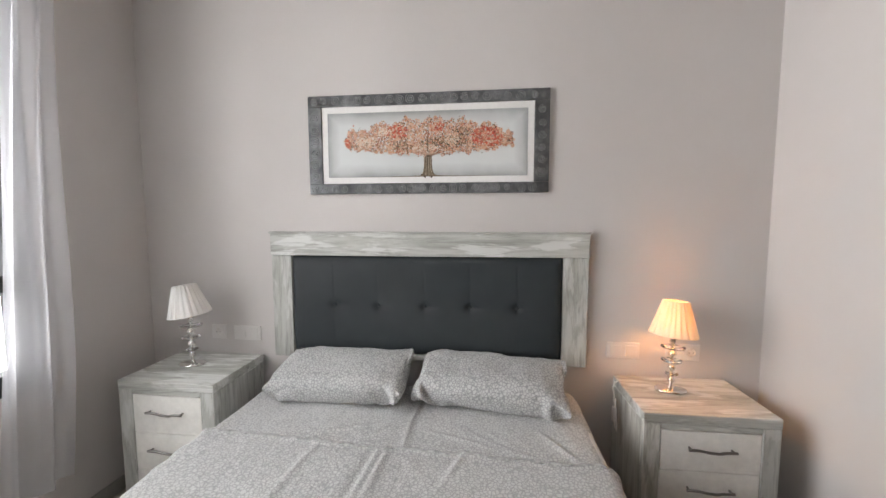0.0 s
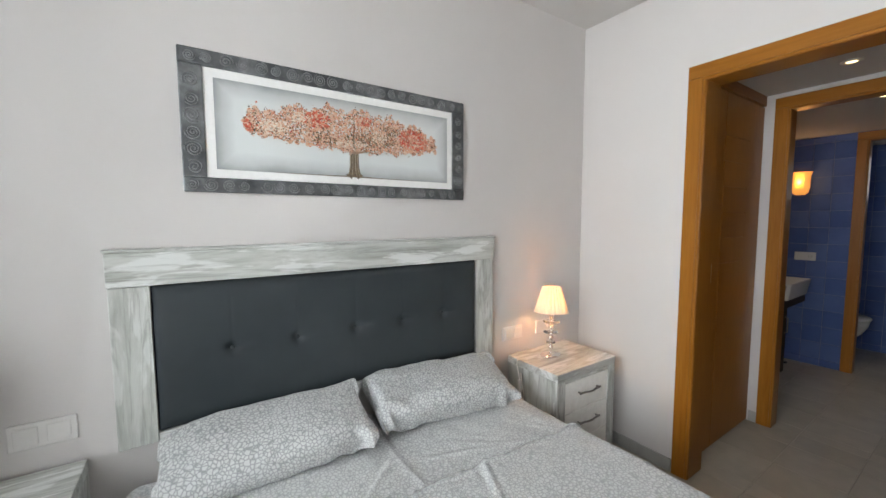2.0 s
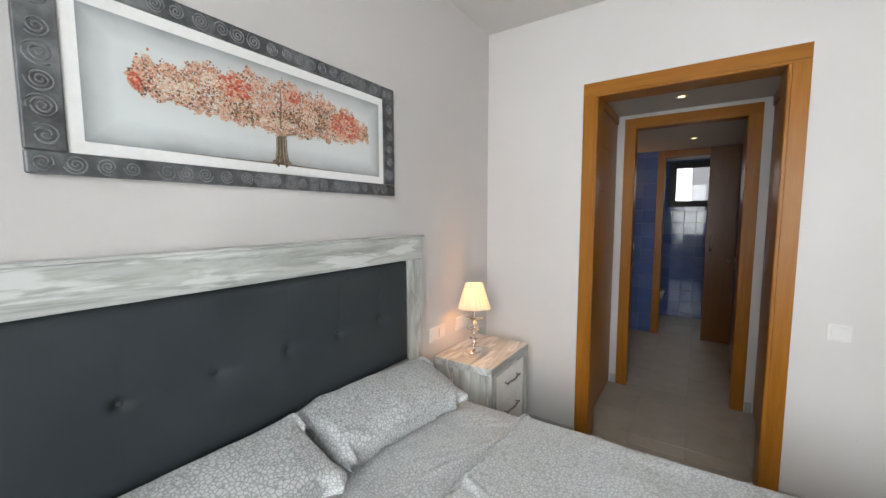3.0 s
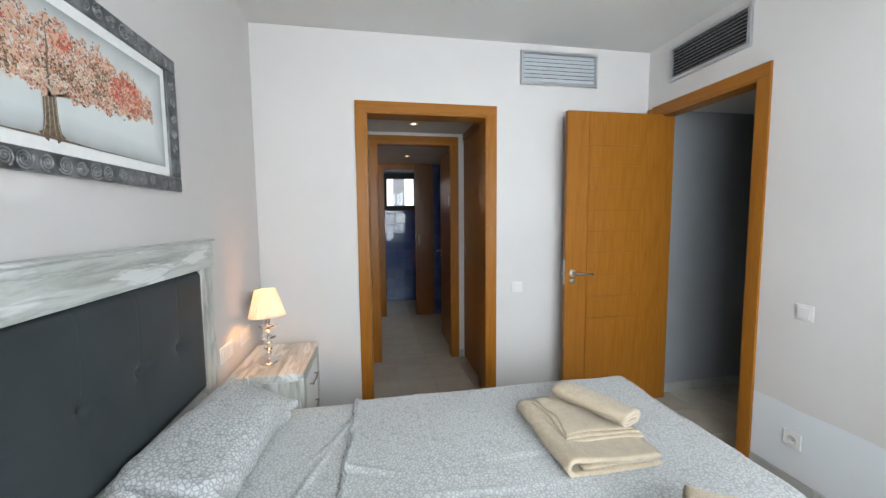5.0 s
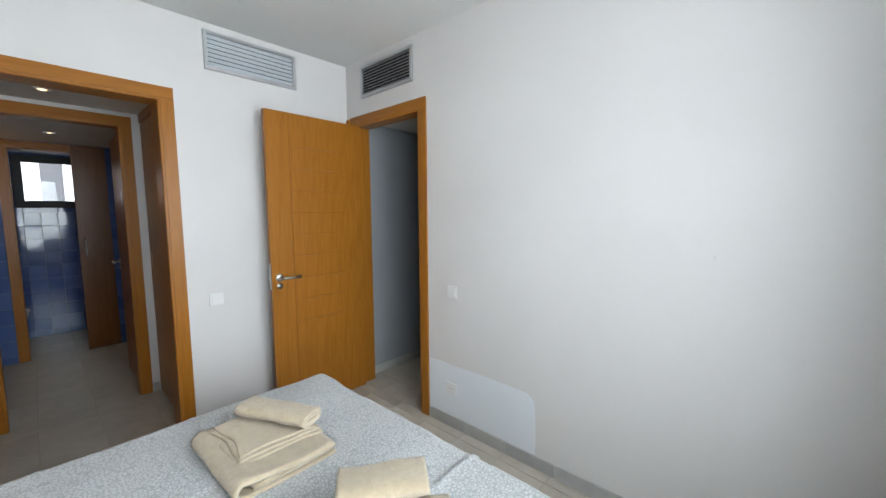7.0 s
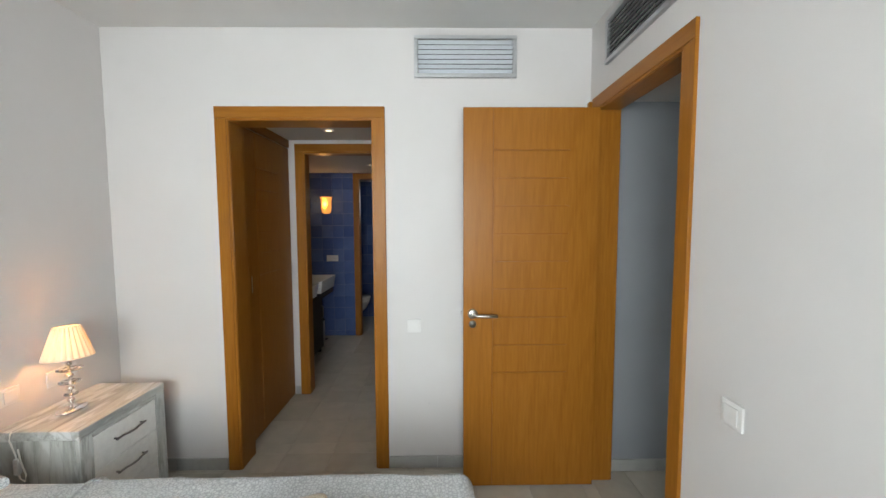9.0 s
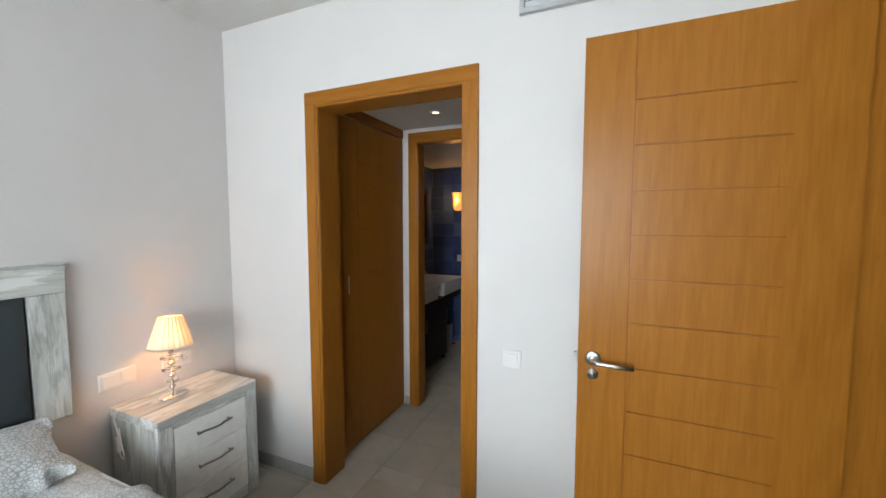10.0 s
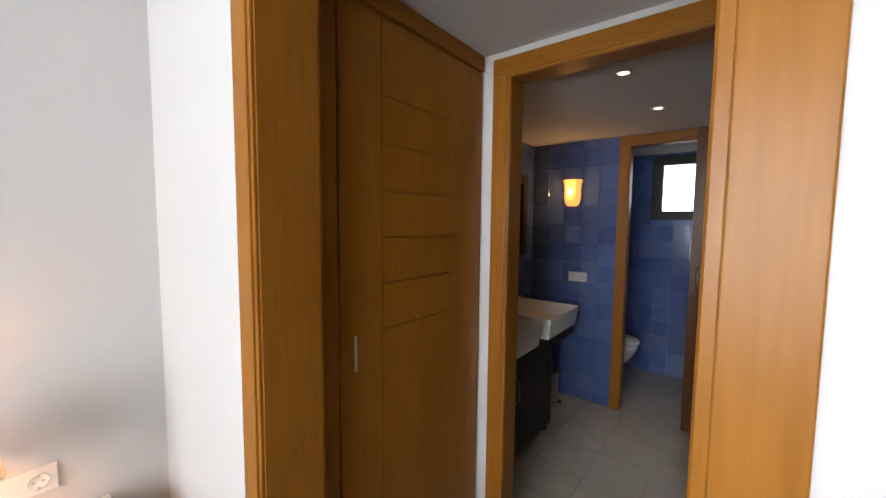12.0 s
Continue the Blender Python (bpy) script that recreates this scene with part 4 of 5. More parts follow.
part("frame_stile", boxes((PX0, PX0 + 0.068, PF + 0.0005, NORTH - 0.001, PZ0 + 0.0505, PZ1 - 0.0535), bev=0.003, seg=2), PEWTER, art)
part("frame_stile", boxes((PX1 - 0.068, PX1, PF + 0.0005, NORTH - 0.001, PZ0 + 0.0505, PZ1 - 0.0535), bev=0.003, seg=2), PEWTER, art)
rng = random.Random(4)


def curl(cx, cz, r, start, turns, flip):
    """A raised spiral on the frame's face."""
    pts = []
    n = int(turns * 14)
    for i in range(n + 1):
        a = start + flip * turns * 2 * math.pi * i / n
        k = r * (1 - 0.9 * i / n)
        pts.append((cx + k * math.cos(a), PF - 0.0004, cz + k * math.sin(a)))
    return tube(bmesh.new(), pts, 0.0022, 5)


centres = []
x = PX0 + 0.034
while x < PX1 - 0.02:
    r = rng.uniform(0.017, 0.024)
    centres.append((x, PZ1 - 0.027, r))
    centres.append((x + rng.uniform(-0.01, 0.01), PZ0 + 0.025, rng.uniform(0.016, 0.023)))
    x += rng.uniform(0.044, 0.062)
z = PZ0 + 0.083
while z < PZ1 - 0.07:
    centres.append((PX0 + 0.034, z, rng.uniform(0.022, 0.028)))
    centres.append((PX1 - 0.034, z + 0.01, rng.uniform(0.016, 0.026)))
    z += rng.uniform(0.052, 0.064)
for cx, cz, r in centres:
    part("relief_curl", curl(cx, cz, r, rng.uniform(0, 6.28), rng.uniform(2.0, 2.9), rng.choice((-1, 1))), PEWTER_RIDGE_LIT, art, "", True)
IX0, IX1, IZ0, IZ1 = PX0 + 0.069, PX1 - 0.069, PZ0 + 0.051, PZ1 - 0.054
part("mount", boxes((IX0, IX1, 1.973, 1.9835, IZ0, IZ1)), MAT_WHITE, art, "white painted border")
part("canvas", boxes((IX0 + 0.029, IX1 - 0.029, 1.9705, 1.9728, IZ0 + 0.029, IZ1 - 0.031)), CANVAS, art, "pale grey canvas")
CX, CF = -0.166, 1.9700


def flat_strokes(bm, pts, widths, y):
    """A flat brush stroke of changing width."""
    left, right = [], []
    for i, (x, z) in enumerate(pts):
        p, q = pts[max(0, i - 1)], pts[min(len(pts) - 1, i + 1)]
        dx, dz = q[0] - p[0], q[1] - p[1]
        ln = math.hypot(dx, dz) or 1
        w = widths[i] / 2
        left.append(bm.verts.new((x - dz / ln * w, y, z + dx / ln * w)))
        right.append(bm.verts.new((x + dz / ln * w, y, z - dx / ln * w)))
    for i in range(len(pts) - 1):
        bm.faces.new((left[i], left[i + 1], right[i + 1], right[i]))


bm = bmesh.new()
for off, w0 in ((-0.012, 0.020), (0.0, 0.026), (0.013, 0.020)):
    flat_strokes(bm, [(CX + off * 2.0, 1.5435), (CX + off * 1.3, 1.556), (CX + off, 1.585), (CX + off * 0.9, 1.635), (CX + off * 1.3, 1.665)], [w0 * 1.5, w0, w0 * 0.8, w0 * 0.75, w0 * 0.6], CF - 0.0002 * (1 + abs(off) * 50))
flat_strokes(bm, [(CX - 0.30, 1.5435), (CX - 0.1, 1.5445), (CX, 1.5465), (CX + 0.1, 1.5445), (CX + 0.30, 1.5435)], [0.001, 0.003, 0.006, 0.003, 0.001], CF)
flat_strokes(bm, [(CX, 1.66), (CX - 0.002, 1.70), (CX + 0.002, 1.75), (CX + 0.001, 1.79)], [0.007, 0.005, 0.004, 0.002], CF - 0.0024)
part("painted_trunk", bm, BARK, art)
bm = bmesh.new()
for off in (-0.017, -0.007, 0.004, 0.013):
    flat_strokes(bm, [(CX + off * 1.7, 1.549), (CX + off * 1.15, 1.575), (CX + off, 1.61), (CX + off * 0.9, 1.655), (CX + off * 2.5, 1.685)], [0.001, 0.0022, 0.002, 0.0018, 0.001], CF - 0.0030)
part("painted_bark_light", bm, plain("pale_bark_paint", (0.40, 0.34, 0.26), 0.6, 0, 0.3, 150), art, "pale streaks on the painted trunk")
bm = bmesh.new()
for k in range(16):
    a = math.pi * (0.06 + 0.88 * k / 15)
    reach = 0.10 + 0.25 * abs(math.cos(a))
    pts = [(CX, 1.64)]
    for i in range(1, 7):
        t = i / 6
        pts.append((CX + reach * t * math.cos(a) + 0.01 * rng.uniform(-1, 1), 1.65 + 0.13 * t * math.sin(a) ** 0.7 + 0.006 * rng.uniform(-1, 1)))
    flat_strokes(bm, pts, [0.008, 0.006, 0.005, 0.004, 0.003, 0.002, 0.001], CF - 0.0004)
pb = part("painted_branchwork", bm, dab_paint("branch_strokes", [(0.0, (0.62, 0.42, 0.32)), (1.0, (0.35, 0.2, 0.13))]), art)
pb["kind"] = "stuff"


def crown_half(u):
    """Upper and lower edge of the painted crown at u in -1..1."""
    a = abs(u)
    top = 1.742 + 0.072 * (1 - a ** 2.2) + 0.010 * math.sin(u * 19) + 0.007 * math.sin(u * 47 + 1) + 0.005 * math.sin(u * 90)
    low = 1.655 - 0.012 * (1 - a) + 0.030 * a ** 3 + 0.006 * math.sin(u * 23) + 0.005 * math.sin(u * 61)
    return low, top


def dabs(count, pick, mat, name, sizes):
    bm = bmesh.new()
    made = 0
    while made < count:
        u = rng.uniform(-1, 1)
        low, top = crown_half(u)
        z = low + (top - low) * rng.random()
        if rng.random() < 0.05:
            z += rng.gauss(0, 0.012)
        edge = min(z - low, top - z, (1 - abs(u)) * 0.4)
        if edge < 0.006 and rng.random() < 0.5 or not pick(u, z):
            continue
        made += 1
        x = CX - 0.002 + u * 0.402
        r, k = rng.uniform(*sizes), rng.choice((5, 6, 7))
        a0 = rng.uniform(0, 6.28)
        y = CF - 0.0006 - 0.0016 * rng.random()
        tip = bm.verts.new((x, y - 0.0006, z))
        reach = [r * rng.uniform(0.35, 1.45) for i in range(k)]
        ring = [bm.verts.new((x + reach[i] * math.cos(a0 + 6.283 * i / k), y, z + reach[i] * math.sin(a0 + 6.283 * i / k))) for i in range(k)]
        for i in range(k):
            bm.faces.new((tip, ring[i], ring[(i + 1) % k]))
    ob = part(name, bm, mat, art)
    ob["kind"] = "stuff"


REDS = ((-0.36, 1.755, 0.13, 0.032), (0.70, 1.722, 0.18, 0.045), (-0.97, 1.705, 0.05, 0.02), (0.12, 1.775, 0.09, 0.02))


def is_red(u, z):
    return any(((u - a) / ru) ** 2 + ((z - b) / rz) ** 2 < 1 for a, b, ru, rz in REDS)


dabs(1000, lambda u, z: True, DAB_PEACH, "painted_underlayer", (0.004, 0.009))
DARKS = ((0.20, 1.700, 0.34, 0.035), (0.42, 1.745, 0.12, 0.03), (-0.28, 1.69, 0.16, 0.025))
PALES = ((-0.52, 1.755, 0.10, 0.03), (-0.75, 1.71, 0.16, 0.03), (0.28, 1.715, 0.10, 0.03), (-0.05, 1.68, 0.2, 0.02))
dabs(6000, lambda u, z: True, DAB_MIX, "painted_leaves", (0.0015, 0.0038))
dabs(2300, lambda u, z: rng.random() < 0.12 or any(((u - a) / ru) ** 2 + ((z - c) / rz) ** 2 < rng.random() for a, c, ru, rz in DARKS), DAB_DARK, "painted_brown_leaves", (0.0016, 0.0040))
dabs(1500, lambda u, z: any(((u - a) / ru) ** 2 + ((z - c) / rz) ** 2 < rng.random() for a, c, ru, rz in PALES), DAB_PALE, "painted_pale_leaves", (0.0016, 0.0036))
dabs(850, is_red, DAB_RED, "painted_red_leaves", (0.0026, 0.0066))


# bedside tables
def nightstand(x0, x1, y0, y1, h, label):
    root = thing("nightstand", label, "nightstand", ((x0 + x1) / 2, (y0 + y1) / 2, 0), "bedside tables")
    w, d = (x1 - x0) / 2, (y1 - y0) / 2
    part("top", boxes((-w, w, -d, d, h - 0.040, h), bev=0.004, seg=2), GREY[0], root)
    part("side_panel", boxes((-w + 0.001, -w + 0.024, -d + 0.020, d - 0.002, 0.004, h - 0.0405), bev=0.002), GREY[2], root)
    part("side_panel", boxes((w - 0.024, w - 0.001, -d + 0.020, d - 0.002, 0.004, h - 0.0405), bev=0.002), GREY[2], root)
    part("stile", boxes((-w + 0.001, -w + 0.064, -d + 0.001, -d + 0.0195, 0.004, h - 0.0405), bev=0.004, seg=2), GREY[2], root)
    part("stile", boxes((w - 0.064, w - 0.001, -d + 0.001, -d + 0.0195, 0.004, h - 0.0405), bev=0.004, seg=2), GREY[2], root)
    part("apron", boxes((-w + 0.065, w - 0.065, -d + 0.002, -d + 0.0195, h - 0.062, h - 0.0405), bev=0.002), GREY[0], root)
    part("plinth", boxes((-w + 0.065, w - 0.065, -d + 0.006, -d + 0.0195, 0.004, 0.058), bev=0.002), GREY[0], root)
    part("back_panel", boxes((-w + 0.025, w - 0.025, d - 0.010, d - 0.003, 0.05, h - 0.041)), GREY[2], root)
    lo, hi = 0.060, h - 0.064
    step = (hi - lo) / 3
    for i in range(3):
        z0, z1 = lo + i * step + 0.0015, lo + (i + 1) * step - 0.0015
        dr = part("drawer", boxes((-w + 0.066, w - 0.066, -d + 0.004, d - 0.04, z0, z1), bev=0.0015), DRAWER, root, "white lacquered drawer")
        zc = (z0 + z1) / 2 + 0.012
        wave = ((0.0, 0.0035), (0.18, 0.0035), (0.50, -0.0040), (0.63, -0.0055), (0.78, 0.0), (1.0, 0.0010))
        pts = []
        for k in range(19):
            t = k / 18
            (t0, a0), (t1, a1) = next(q for q in zip(wave, wave[1:]) if t <= q[1][0])
            e = (t - t0) / (t1 - t0)
            pts.append((-0.085 + 0.17 * t, -d - 0.016, zc + a0 + (a1 - a0) * e * e * (3 - 2 * e)))
        part("handle", tube(bmesh.new(), pts, 0.0050, 8), HANDLE, dr, "wavy brushed nickel handle", True)
        for s in (1, 17):
            part("handle_foot", tube(bmesh.new(), [(pts[s][0], -d + 0.003, pts[s][2]), pts[s]], 0.0042, 6), HANDLE, dr)
    return root


nightstand(-1.490, -1.036, 1.596, 1.966, 0.642, "grey-washed nightstand with white drawers below the unlit lamp")
nightstand(0.714, 1.203, 1.622, 1.972, 0.604, "grey-washed nightstand with white drawers below the lit lamp")


def bedside_lamp(place, tilt, lit, label):
    root = thing("table_lamp", label, "lamp", place, "bedside lamps")
    part("foot", lathe(bmesh.new(), [(0.064, 0.0), (0.065, 0.003), (0.060, 0.008), (0.030, 0.013), (0.012, 0.018), (0.007, 0.024)], 40, sy=0.72), CHROME, root, "oval chrome foot", True)
    prof = [(0.006, 0.022), (0.006, 0.034), (0.012, 0.038), (0.015, 0.046), (0.012, 0.054), (0.006, 0.058), (0.006, 0.088), (0.014, 0.092), (0.017, 0.101), (0.014, 0.110), (0.006, 0.114), (0.006, 0.150), (0.015, 0.155), (0.018, 0.162), (0.013, 0.170), (0.006, 0.174), (0.006, 0.205), (0.013, 0.208), (0.013, 0.252), (0.005, 0.254)]
    part("stem", lathe(bmesh.new(), prof, 20), CHROME, root, "beaded chrome stem", True)
    for z, r, dx in ((0.073, 0.026, 0.004), (0.132, 0.040, -0.006), (0.190, 0.047, 0.007)):
        part("crystal_disc", lathe(bmesh.new(), [(0.0065, z - 0.006), (r * 0.7, z - 0.007), (r, z - 0.002), (r, z + 0.002), (r * 0.7, z + 0.007), (0.0065, z + 0.006)], 16, (dx * 0.3, 0, 0), cap=False), CRYSTAL, root, "faceted clear crystal disc")
    n = 180

    def cone(r_off):
        def f(u, v):
            r = (0.091 + (0.047 - 0.091) * v) + r_off
            a = 2 * math.pi * u
            r += (0.0036 * math.cos(a * 22 + 0.8 * math.sin(3 * a) + 0.9 * v) + 0.0012 * math.cos(a * 51 + 2 * v)) * (0.7 + 0.3 * v)
            return (r * math.cos(a), r * math.sin(a), 0.244 + 0.142 * v)
        return f
    bm = grid(cone(0.0), [i / n for i in range(n)], span(0, 1, 7), close_u=True)
    bmesh.ops.transform(bm, matrix=pose(0, 0, 0.24, tilt[0], tilt[1], 0) @ pose(0, 0, -0.24), verts=bm.verts)
    shade = part("shade", bm, SHADE_LIT if lit else SHADE, root, "pleated white cloth shade, lamplight put into its warm colour" if lit else "pleated white cloth shade", True)
    for z, r in ((0.245, 0.0905), (0.385, 0.0475)):
        bm = tube(bmesh.new(), [(r * math.cos(k * math.pi / 20), r * math.sin(k * math.pi / 20), z) for k in range(41)], 0.0022, 6)
        bmesh.ops.transform(bm, matrix=pose(0, 0, 0.24, tilt[0], tilt[1], 0) @ pose(0, 0, -0.24), verts=bm.verts)
        part("trim_band", bm, SHADE_LIT if lit else SHADE, shade, "", True)
    part("bulb", lathe(bmesh.new(), [(0.010, 0.254), (0.013, 0.262), (0.019, 0.283), (0.020, 0.298), (0.014, 0.315), (0.003, 0.322)], 18), BULB_ON if lit else CERAMIC, root, "lit candle bulb" if lit else "unlit candle bulb", True).visible_shadow = not lit
    return root


bedside_lamp((0.905, 1.830, 0.607), (-3, 4), True, "crystal and chrome bedside lamp, lit, pleated white shade coloured by lamplight")
bedside_lamp((-1.298, 1.800, 0.643), (2, -8), False, "crystal and chrome bedside lamp, unlit, crooked white pleated shade")

flex = thing("lamp_switch_cable", "white lamp flex with inline switch hanging beside the nightstand", "cable", (0.684, 1.90, 0.50))
part("flex", tube(bmesh.new(), [(0.018, -0.02, 0.112), (0.004, -0.03, 0.110), (-0.006, -0.035, 0.09), (-0.002, -0.04, 0.06), (0.0, -0.05, 0.02), (-0.004, -0.055, -0.02), (0.0, -0.06, -0.075), (0.004, -0.075, -0.09), (0.0, -0.085, -0.06), (-0.002, -0.07, 0.0), (0.0, -0.06, 0.05)], 0.0028, 8), CABLE, flex, "", True)
part("inline_switch", boxes((-0.012, 0.006, -0.066, -0.046, -0.055, 0.012), bev=0.005, seg=2), PLASTIC, flex, "small white inline switch", True)


# ---- switches and sockets ----
def plate(name, label, category, m, gangs):
    """Wall plate in its own plane: x along the wall, z up, y out of it. gangs: one kind a place, "switch" or "socket"."""
    n = len(gangs)
    w = 0.080 if n == 1 else 0.070 * n + 0.008
    root = thing(name, label, category)
    root.matrix_world = m
    part("surround", boxes((-w / 2, w / 2, 0, 0.008, -0.0385, 0.0385), bev=0.003, seg=2), PLASTIC, root)
    for i, g in enumerate(gangs):
        cx = (i - (n - 1) / 2) * 0.070
        if g == "blank":
            continue
        if g == "switch":
            part("rocker", boxes((cx - 0.026, cx + 0.026, 0.0085, 0.0125, -0.026, 0.026), bev=0.0018, seg=2), PLASTIC, root)
        else:
            bm = lathe(bmesh.new(), [(0.0235, 0.0085), (0.0235, 0.010), (0.0205, 0.0105), (0.0195, 0.0088)], 28)
            bmesh.ops.transform(bm, matrix=pose(cx, 0, 0) @ pose(0, 0, 0, -90), verts=bm.verts)
            part("socket_ring", bm, PLASTIC, root, "", True)
            for s in (-1, 1):
                bm = lathe(bmesh.new(), [(0.0032, 0.0106), (0.0032, 0.0110)], 12)
                bmesh.ops.transform(bm, matrix=pose(cx + s * 0.0095, 0, 0) @ pose(0, 0, 0, -90), verts=bm.verts)
                part("pin_hole", bm, SOCKET_DARK, root, "dark pin hole")
                part("earth_clip", boxes((cx - 0.003, cx + 0.003, 0.0106, 0.0112, s * 0.017 - 0.003, s * 0.017 + 0.003)), STEEL, root)
    return root


plate("light_switch", "white double light switch on the wall beside the bed", "light switch", pose(-1.130, NORTH, 0.746, 0, 0, 180), ["switch", "switch"])
plate("wall_socket", "white wall socket behind the unlit lamp", "socket", pose(-1.290, NORTH, 0.748, 0, 0, 180), ["socket"])
plate("light_switch", "white double light switch on the wall beside the lit lamp", "light switch", pose(0.757, NORTH, 0.722, 0, 0, 180), ["switch", "switch"])
plate("wall_socket", "white double wall plate with a socket behind the lamp", "socket", pose(1.022, NORTH, 0.722, 0, 0, 180), ["socket", "blank"])
plate("light_switch", "white light switch between the two doors", "light switch", pose(EAST, 0.272, 0.862, 0, 0, 90), ["switch"])
plate("light_switch", "white light switch beside the bedroom door", "light switch", pose(0.250, SOUTH, 0.896, 0, 0, 0), ["switch"])
plate("wall_socket", "white wall socket low on the repainted patch", "socket", pose(0.263, SOUTH + 0.0016, 0.260, 0, 0, 0), ["socket"])


# ---- air grilles ----
def grille(name, label, m, w, h, slats, tilt, metal, wide):
    root = thing(name, label, "air vent")
    root.matrix_world = m
    f = 0.022
    # flat black sheet on the wall, its colour gives the dark between slats
    part("backing", boxes((-w / 2 + 0.01, w / 2 - 0.01, 0.0006, 0.0018, -h / 2 + 0.01, h / 2 - 0.01)), VENT_DARK, root, "flat black sheet standing in for the dark behind the slats")
    part("frame", boxes((-w / 2, w / 2, 0, 0.020, h / 2 - f, h / 2), bev=0.002), ALU, root)
    part("frame", boxes((-w / 2, w / 2, 0, 0.020, -h / 2, -h / 2 + f), bev=0.002), ALU, root)
    part("frame", boxes((-w / 2, -w / 2 + f, 0.0005, 0.0195, -h / 2 + f, h / 2 - f), bev=0.002), ALU, root)
    part("frame", boxes((w / 2 - f, w / 2, 0.0005, 0.0195, -h / 2 + f, h / 2 - f), bev=0.002), ALU, root)
    step = (h - 2 * f) / slats
    for i in range(slats):
        bm = boxes((-w / 2 + f + 0.001, w / 2 - f - 0.001, -wide, wide, -0.0012, 0.0012), bev=0.0006)
        bmesh.ops.transform(bm, matrix=pose(0, 0.0105, -h / 2 + f + step * (i + 0.5), tilt), verts=bm.verts)
        part("slat", bm, metal, root)
    return root


grille("air_vent", "silver air grille with nearly closed slats above the switch", pose(EAST, -0.0265, 2.381, 0, 0, 90), 0.570, 0.226, 7, 44, ALU_LIT, 0.0110)
grille("air_vent", "silver air grille with open slats above the bedroom door", pose(0.866, SOUTH, 2.370, 0, 0, 0), 0.565, 0.226, 9, -24, ALU, 0.0085)


# ---- dressing passage ----
def wardrobe(name, label, face, back, pull_x, groove):
    """Built-in wardrobe whose front stands at y = face."""
    root = thing(name, label, "wardrobe", group="built-in wardrobes")
    s = 1 if back > face else -1
    part("side_stile", boxes((1.512, 1.598, *sorted((face - s * 0.004, face + s * 0.02)), 0.001, HALL_TOP - 0.002), bev=0.002), OAK[2], root)
    part("fascia", boxes((1.599, D2_WALL - 0.010, *sorted((face - s * 0.002, face + s * 0.02)), 2.078, HALL_TOP - 0.002), bev=0.002), OAK[0], root)
    part("carcass", boxes((1.60, D2_WALL - 0.011, *sorted((face + s * 0.034, back)), 0.03, 2.07)), OAK[2], root)
    part("plinth", boxes((1.60, D2_WALL - 0.011, *sorted((face + s * 0.02, face + s * 0.033)), 0.001, 0.028)), OAK[0], root)
    y0, y1 = sorted((face + s * 0.006, face + s * 0.030))
    door = part("wardrobe_door", groove_leaf(bmesh.new(), 1.612, D2_WALL - 0.012, y0, y1, 0.012, 2.070, y0 if s > 0 else y1, groove[0], groove[1], GROOVES[:6], 0.005), OAK[2], root, "oak door with cross grooves")
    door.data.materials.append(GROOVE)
    fy = y0 if s > 0 else y1
    part("recessed_pull", boxes((pull_x - 0.005, pull_x + 0.005, *sorted((fy - s * 0.002, fy + s * 0.001)), 1.005, 1.115), bev=0.0015), STEEL, door, "slim steel pull")
    return root


wardrobe("wardrobe", "oak built-in wardrobe with a grooved door, closed", HALL_N, 2.035, 1.667, (1.772, 2.117))
wardrobe("wardrobe", "oak built-in wardrobe opposite, closed", HALL_S, -0.295, 2.28, (1.75, 2.15))


def downlight(x, y, z, watts):
    root = thing("downlight", "small round recessed ceiling downlight, lit", "downlight", (x, y, z), "ceiling downlights")
    part("rim", lathe(bmesh.new(), [(0.023, -0.0005), (0.040, -0.0005), (0.040, -0.004), (0.023, -0.006)], 32, cap=False), PLASTIC, root, "", True)
    part("lens", lathe(bmesh.new(), [(0.023, -0.0028), (0.023, -0.0010)], 28), LAMP_ON, root, "glowing lens")
    spot = new("downlight_beam", bpy.data.lights.new("downlight_beam", "SPOT"))
    spot.data.energy, spot.data.spot_size, spot.data.spot_blend, spot.data.color, spot.data.shadow_soft_size = watts, radians(110), 0.6, (1.0, 0.82, 0.58), 0.03
    spot.matrix_world = look((x, y, z - 0.012), (x, y + 0.0001, 0))


downlight(2.016, 0.928, HALL_TOP, 0.8 * DOWN_W)
downlight(2.745, 0.902, BATH_TOP, DOWN_W)
downlight(3.395, 0.868, BATH_TOP, DOWN_W)


